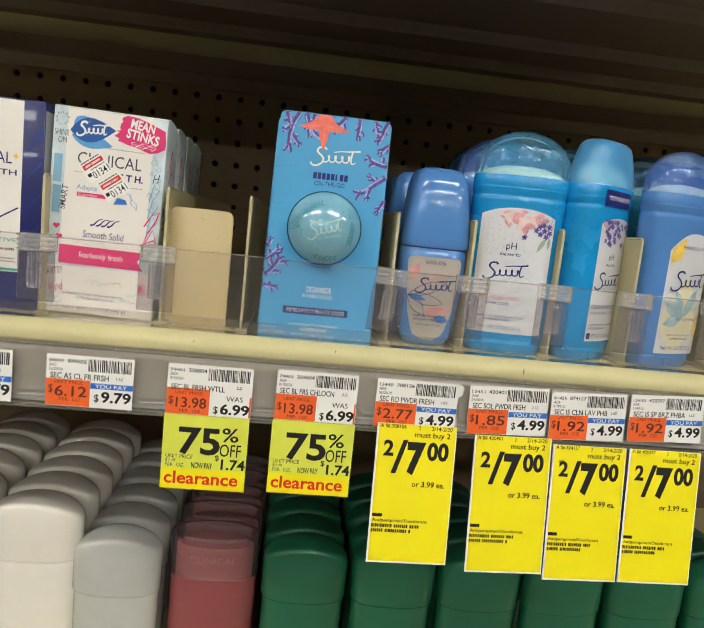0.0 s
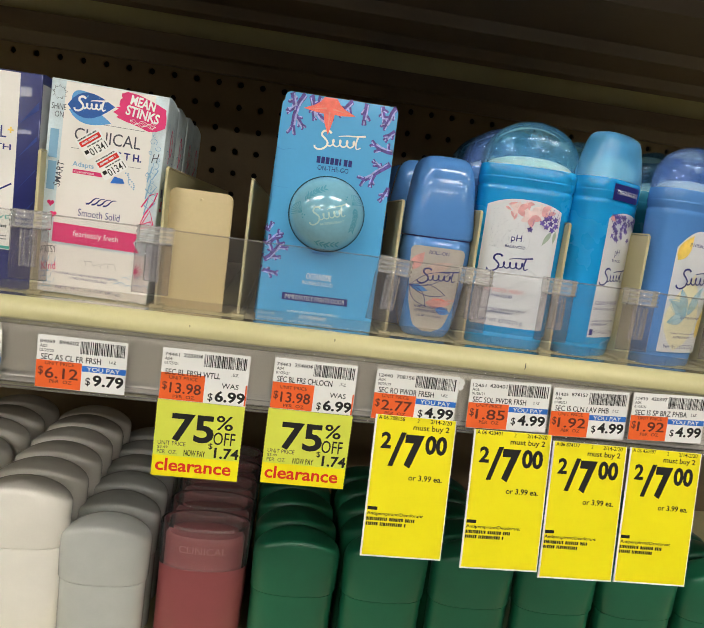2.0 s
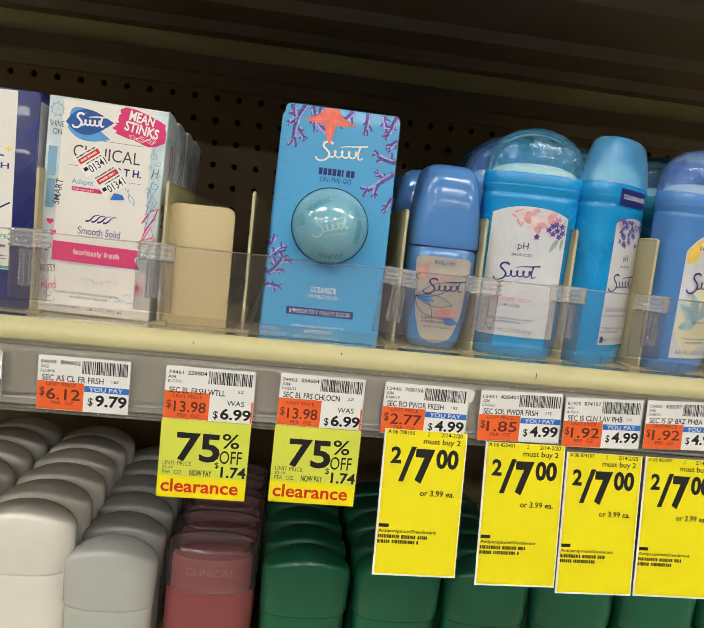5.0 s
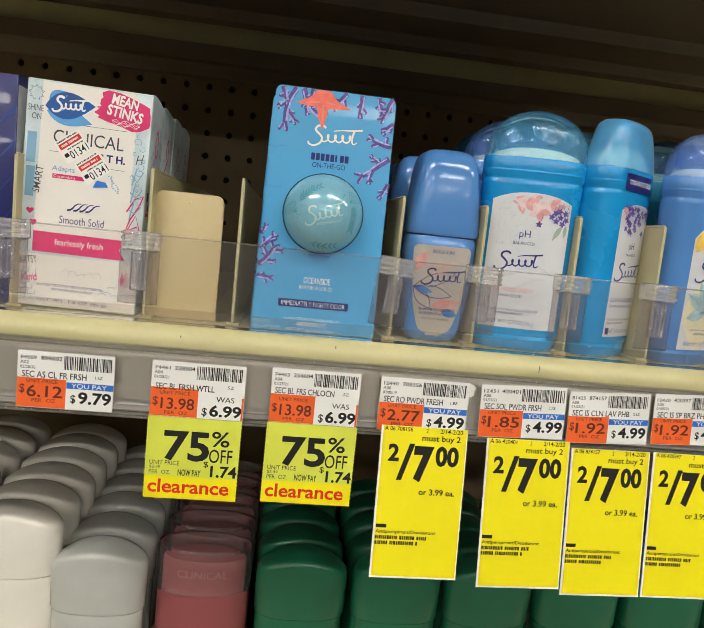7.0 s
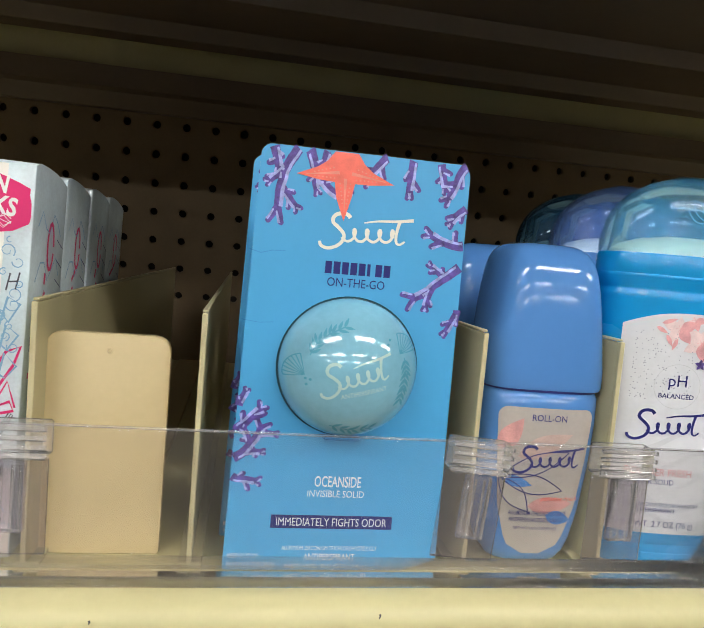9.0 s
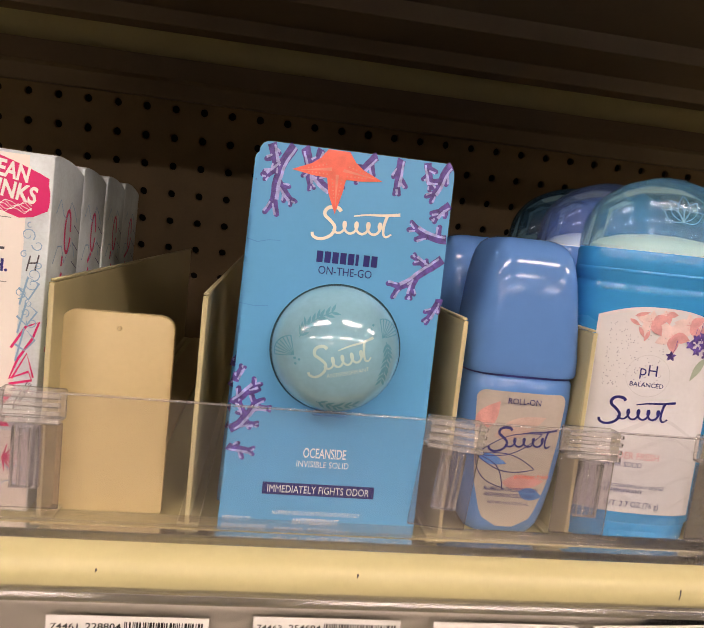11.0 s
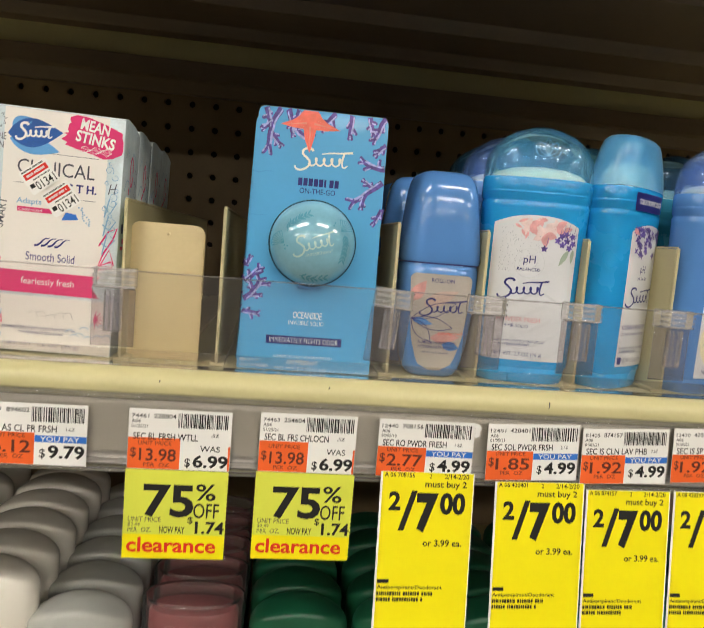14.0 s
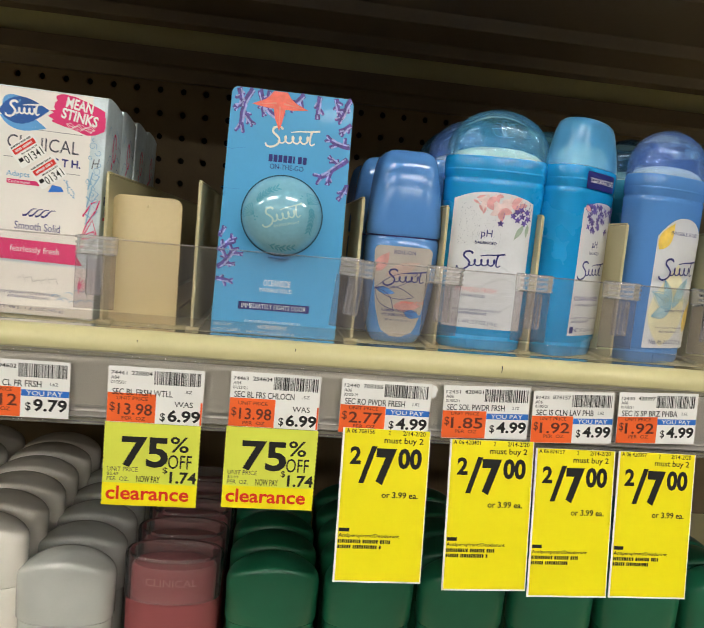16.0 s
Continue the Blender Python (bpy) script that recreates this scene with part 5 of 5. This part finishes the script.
        k.text("spring breeze", -0.0060, 0.0140, 0.0322, 0.0348)
        k.text("Aluminum Zirconium Trichlorohydrex Gly", -0.0120, 0.0125, 0.0220, 0.0235)
        k.text("ANTIPERSPIRANT", -0.0090, 0.0080, 0.0196, 0.0211, 0.008)
        k.text("Net Wt. 2.6 OZ (73 g)", -0.0150, 0.0140, 0.0118, 0.0155)
        k.put("navy_lettering", NAVY, lab, F(0.0010), "navy words and script flourish")
        Print().text("pH balanced", -0.0070, 0.0150, 0.0380, 0.0425).put("green_lettering", LEAF, lab, F(0.0010))
    return e


BY = 0.4765
solid_stick((0.1538, BY, DECK), -6, AQUA, CLEARBLUE, STICK, "clear", "bright blue deodorant stick with a flowered white label", "deodorant sticks")
solid_stick((0.1500, BY + 0.037, DECK), 0, PERI, CLEARPERI, STICK, "plain", "periwinkle deodorant stick in the second row", "deodorant sticks", False)
solid_stick((0.1500, BY + 0.074, DECK), 0, TEALPL, CLEARTEAL, STICK, "plain", "deep teal deodorant stick in the back row", "deodorant sticks", False)
solid_stick((0.2118, BY + 0.004, DECK), 37, AQUA, FROST, STICK, "frost", "bright blue deodorant stick with a frosted cap, turned aside", "deodorant sticks")
solid_stick((0.2080, BY + 0.048, DECK), 10, AQUA, CLEARBLUE, STICK, "plain", "bright blue deodorant stick in the second row", "deodorant sticks", False)
solid_stick((0.2690, BY + 0.001, DECK), 23, PERI, CLEARPERI, STICK, "spring", "periwinkle deodorant stick with a yellow petal label", "deodorant sticks")
solid_stick((0.2650, BY + 0.042, DECK), 8, TEALPL, CLEARTEAL, STICK, "plain", "dull blue deodorant stick in the second row", "deodorant sticks", False)
solid_stick((0.3340, BY, DECK), 5, PERI, CLEARPERI, STICK, "plain", "periwinkle deodorant stick beside a cream divider", "deodorant sticks", False)


def roll_on(at, turn, detail, label):
    e = thing("roll_on_bottle", label, "deodorant", "roll-on bottles", at, turn)
    e.scale = (1.035, 1.10, 1.05)
    a, b, n = 0.0222, 0.0165, 3.3
    body = [(0.0004, a * 0.56, b * 0.60, n), (0.0015, a * 0.64, b * 0.70, n), (0.005, a * 0.73, b * 0.80, n), (0.010, a * 0.80, b * 0.86, n), (0.020, a * 0.885, b * 0.92, n), (0.036, a * 0.965, b * 0.975, n), (0.052, a * 1.0, b, n), (0.0605, a * 0.99, b * 0.99, n), (0.0625, a * 0.95, b * 0.94, n)]
    part("bottle", loft(body), PERI, e)
    cap, k = bmesh.new(), 64
    rows = []
    for z, fw, bw, fy, by in ((0.0632, 0.975, 0.975, 0.97, 0.97), (0.0645, 1.0, 1.0, 1.0, 1.0), (0.070, 0.99, 1.0, 1.0, 1.0), (0.080, 0.92, 0.99, 1.0, 1.0), (0.090, 0.845, 0.97, 0.99, 1.0), (0.098, 0.78, 0.945, 0.955, 0.99), (0.1035, 0.725, 0.91, 0.885, 0.97), (0.1075, 0.67, 0.865, 0.775, 0.93), (0.1103, 0.60, 0.79, 0.62, 0.86), (0.1121, 0.51, 0.69, 0.44, 0.74), (0.1131, 0.38, 0.54, 0.25, 0.55), (0.1134, 0.2, 0.3, 0.12, 0.25)):
        ring = []
        for x, y in oval(1.0, 1.0, 4.2, k):
            f = (1 - y) / 2
            ring.append(cap.verts.new((x * a * (bw + (fw - bw) * f), y * b * (fy if y < 0 else by), z)))
        rows.append(ring)
    for lo, hi in zip(rows, rows[1:]):
        for i in range(k):
            cap.faces.new((lo[i], lo[(i + 1) % k], hi[(i + 1) % k], hi[i]))
    cap.faces.new(rows[0][::-1]), cap.faces.new(rows[-1])
    part("cap", cap, PERI, e, "smooth periwinkle cap")
    part("seam", loft([(0.0624, a * 0.965, b * 0.96, n), (0.0633, a * 0.965, b * 0.96, n)], caps=False), NAVY, e, "dark seam under the cap")
    if not detail:
        return e
    prof = [(0.0015, 0.64, 0.70), (0.005, 0.73, 0.80), (0.010, 0.80, 0.86), (0.020, 0.885, 0.92), (0.036, 0.965, 0.975), (0.052, 1.0, 1.0), (0.063, 0.99, 0.99)]

    def F(off):
        def g(x, z):
            zs = [p[0] for p in prof]
            ka, kb = float(np.interp(z, zs, [p[1] for p in prof])), float(np.interp(z, zs, [p[2] for p in prof]))
            return -b * kb * max(0.0, 1 - min(1.0, abs(x) / (a * ka)) ** n) ** (1 / n) - off
        return g
    pr = Print()
    def half(z):
        w_ = float(np.interp(z, [0.004, 0.010, 0.022, 0.040, 0.054, 0.0572], [0.0070, 0.0105, 0.0142, 0.0163, 0.0172, 0.0173]))
        for low, high, rr in ((0.0537, 1, 0.0035), (0.0085, -1, 0.004)):
            over = (z - low) * high
            if over > 0:
                w_ -= rr - math.sqrt(max(0.0, rr * rr - over * over))
        return w_
    zs = [0.0045 + 0.0492 * j / 15 for j in range(16)] + [0.0537 + 0.0035 * math.sin(math.pi / 2 * j / 6) for j in range(1, 7)]
    for za, zb in zip(zs, zs[1:]):
        for i in range(20):
            ua, ub = -1 + i / 10, -1 + (i + 1) / 10
            pr.poly([(ua * half(za), za), (ub * half(za), za), (ub * half(zb), zb), (ua * half(zb), zb)])
    lab = pr.put("front_label", PEACH, e, F(0.0002), "blush label with petals", True)
    pale = Print().petal(-0.0095, 0.0400, 0.0210, 0.0075, 24)
    pale.put("blush_petal_print", LABELPINK, lab, F(0.00035), "faint blush petals")
    pk = Print().petal(-0.0160, 0.0420, 0.0135, 0.0068, 58).petal(-0.0040, 0.0225, 0.0170, 0.0062, 4)
    pk.put("pink_petal_print", LABELROSE, lab, F(0.0004), "soft pink petals")
    blue = Print().petal(-0.0150, 0.0325, 0.0120, 0.0040, -12).petal(0.0030, 0.0195, 0.0105, 0.0050, -12)
    blue.put("blue_petal_print", PERI, lab, F(0.0005))
    k = Print()
    k.text("ROLL-ON", -0.0060, 0.0065, 0.0528, 0.0550)
    logo(k, -0.0110, 0.0150, 0.0345, 0.0440, 0.0009)
    for t, ln in ((-10, 0.0235), (22, 0.0260), (-46, 0.0165)):
        c, s = math.cos(radians(t)), math.sin(radians(t))
        for sg in (-1, 1):
            k.stroke([(-0.0152 + c * ln * u - s * sg * 0.0034 * math.sin(math.pi * u), 0.0325 + s * ln * u + c * sg * 0.0034 * math.sin(math.pi * u)) for u in [q / 12 for q in range(13)]], 0.00034)
    k.text("ALUMINUM CHLOROHYDRATE", -0.0105, 0.0110, 0.0192, 0.0209, 0.008)
    k.text("ANTIPERSPIRANT/DEODORANT", -0.0100, 0.0100, 0.0168, 0.0184, 0.006)
    k.text("NET WT. 1.8 FL OZ (53 mL)", -0.0080, 0.0080, 0.0136, 0.0151, 0.006)
    k.put("navy_lettering", NAVY, lab, F(0.0006), "navy words and script flourish")
    Print().text("powder fresh", 0.0005, 0.0145, 0.0242, 0.0265).put("pink_lettering", STAR, lab, F(0.0008))
    return e


roll_on((0.0988, BY + 0.0020, DECK), -2, True, "periwinkle roll-on bottle with a blush label")
roll_on((0.0925, BY + 0.0455, DECK), -10, False, "periwinkle roll-on bottle in the second row")
roll_on((0.0935, BY + 0.088, DECK), 4, False, "periwinkle roll-on bottle in the back row")

# ---- lower shelf ----
FRAME[0] = tilted(LOW)


def white_stick(at, material, label, group, tall=0.1222, wide=1.0, first={}):
    key = (material.name, label)
    if key in first:
        return copy_thing(first[key], FRAME[0] @ pose(*at))
    e = first[key] = thing("capped_stick", label, "deodorant", group, at)
    a, b, n = 0.0355 * wide, 0.0162, 2.5
    low = tall - 0.1222
    part("body", loft([(0.0004, a * 0.9, b * 0.9, n), (0.003, a * 0.94, b * 0.94, n), (0.088 + low, a * 0.95, b * 0.95, n), (0.0885 + low, a * 0.9, b * 0.9, n)]), material, e)
    rings = [(0.0887, a * 0.96, b * 0.96, n), (0.0900, a * 0.985, b * 0.985, n), (0.118, a, b, n)]
    bm = loft(rings + [(0.1205, a * 0.985, b * 0.975, n), (0.1222, a * 0.95, b * 0.92, n), (0.1230, a * 0.88, b * 0.84, n)], 48, False)
    k = 48
    rim = [v for v in bm.verts if abs(v.co.z - 0.1230) < 1e-5]
    rim.sort(key=lambda v: math.atan2(v.co.y, v.co.x))
    prev = rim
    for s_ in (0.8, 0.55, 0.3, 0.1):
        row = [bm.verts.new((v.co.x * s_, v.co.y * s_, 0.1230 + 0.0012 * (1 - s_))) for v in rim]
        for i in range(len(rim)):
            j = (i + 1) % len(rim)
            bm.faces.new((prev[i], prev[j], row[j], row[i]))
        prev = row
    bm.faces.new(prev)
    bow = 0.0105
    for v in bm.verts:
        if v.co.z > 0.115:
            v.co.z += bow * (1 - (v.co.x / a) ** 2) * min(1, (v.co.z - 0.115) / 0.006)
    bmesh.ops.translate(bm, vec=(0, 0, low), verts=bm.verts)
    part("cap", bm, material, e, "glossy cap with a bowed top")
    return e


for i in range(6):
    white_stick((-0.1690 + 0.0004 * (i % 3), 0.484 + 0.0380 * i - (0.006 if i == 5 else 0), LOW), CAPWHITE, "glossy white capped stick in a tight row", "white capped sticks")
    white_stick((-0.3200, 0.484 + 0.0385 * i, LOW), CAPWHITE, "glossy white capped stick in a tight row", "white capped sticks")
    white_stick((-0.2450 + 0.001 * (i % 2), 0.489 + 0.0385 * i, LOW), CAPWHITE, "glossy white capped stick in a tight row", "white capped sticks")
for i in range(6):
    white_stick((-0.1060 - 0.0012 * i, 0.482 + 0.0405 * i, LOW), CAPGREY, "pale grey capped stick in a tight row", "grey capped sticks", 0.0990, 0.94)
for i in range(5):
    for gx in (0.0380, 0.1100, 0.1820, 0.2540, 0.3260, 0.3980):
        white_stick((gx, 0.490 + 0.036 * i, LOW), GREEN, "bottle green capped stick in a tight row", "green capped sticks", 0.0960, 0.96)


def red_cup(at, first=[None]):
    if first[0]:
        return copy_thing(first[0], FRAME[0] @ pose(*at))
    e = first[0] = thing("clear_capped_stick", "dusky red stick under a clear cup-shaped cap", "deodorant", "clear capped sticks", at)
    a, b, n = 0.0350, 0.0182, 2.2
    part("body", loft([(0.0004, a * 0.9, b * 0.9, n), (0.003, a * 0.94, b * 0.94, n), (0.078, a * 0.95, b * 0.95, n)]), MAROON, e)
    part("inner_lid", loft([(0.0782, a * 0.86, b * 0.84, n), (0.100, a * 0.86, b * 0.84, n), (0.1025, a * 0.8, b * 0.78, n), (0.1032, a * 0.6, b * 0.6, n)]), MAROON, e, "dusky red inner lid")
    Print().text("CLINICAL", -0.018, 0.018, 0.0905, 0.0960, 0.006).put("raised_lettering", mat("dull_rose_ink", (0.42, 0.17, 0.17), 0.4), e, front(a * 0.86, b * 0.84, n, 0.0003))
    c = part("cap", loft([(0.0784, a * 0.97, b * 0.97, n), (0.108, a * 1.0, b, n), (0.1105, a * 0.99, b * 0.985, n), (0.1115, a * 0.96, b * 0.94, n), (0.1110, a * 0.9, b * 0.88, n), (0.1080, a * 0.88, b * 0.86, n)], 48), CLEARSMOKE, e, "clear cup-shaped cap")
    c.visible_shadow = False
    return e


for i in range(5):
    red_cup((-0.0340 + 0.001 * i, 0.491 + 0.0390 * i, LOW))
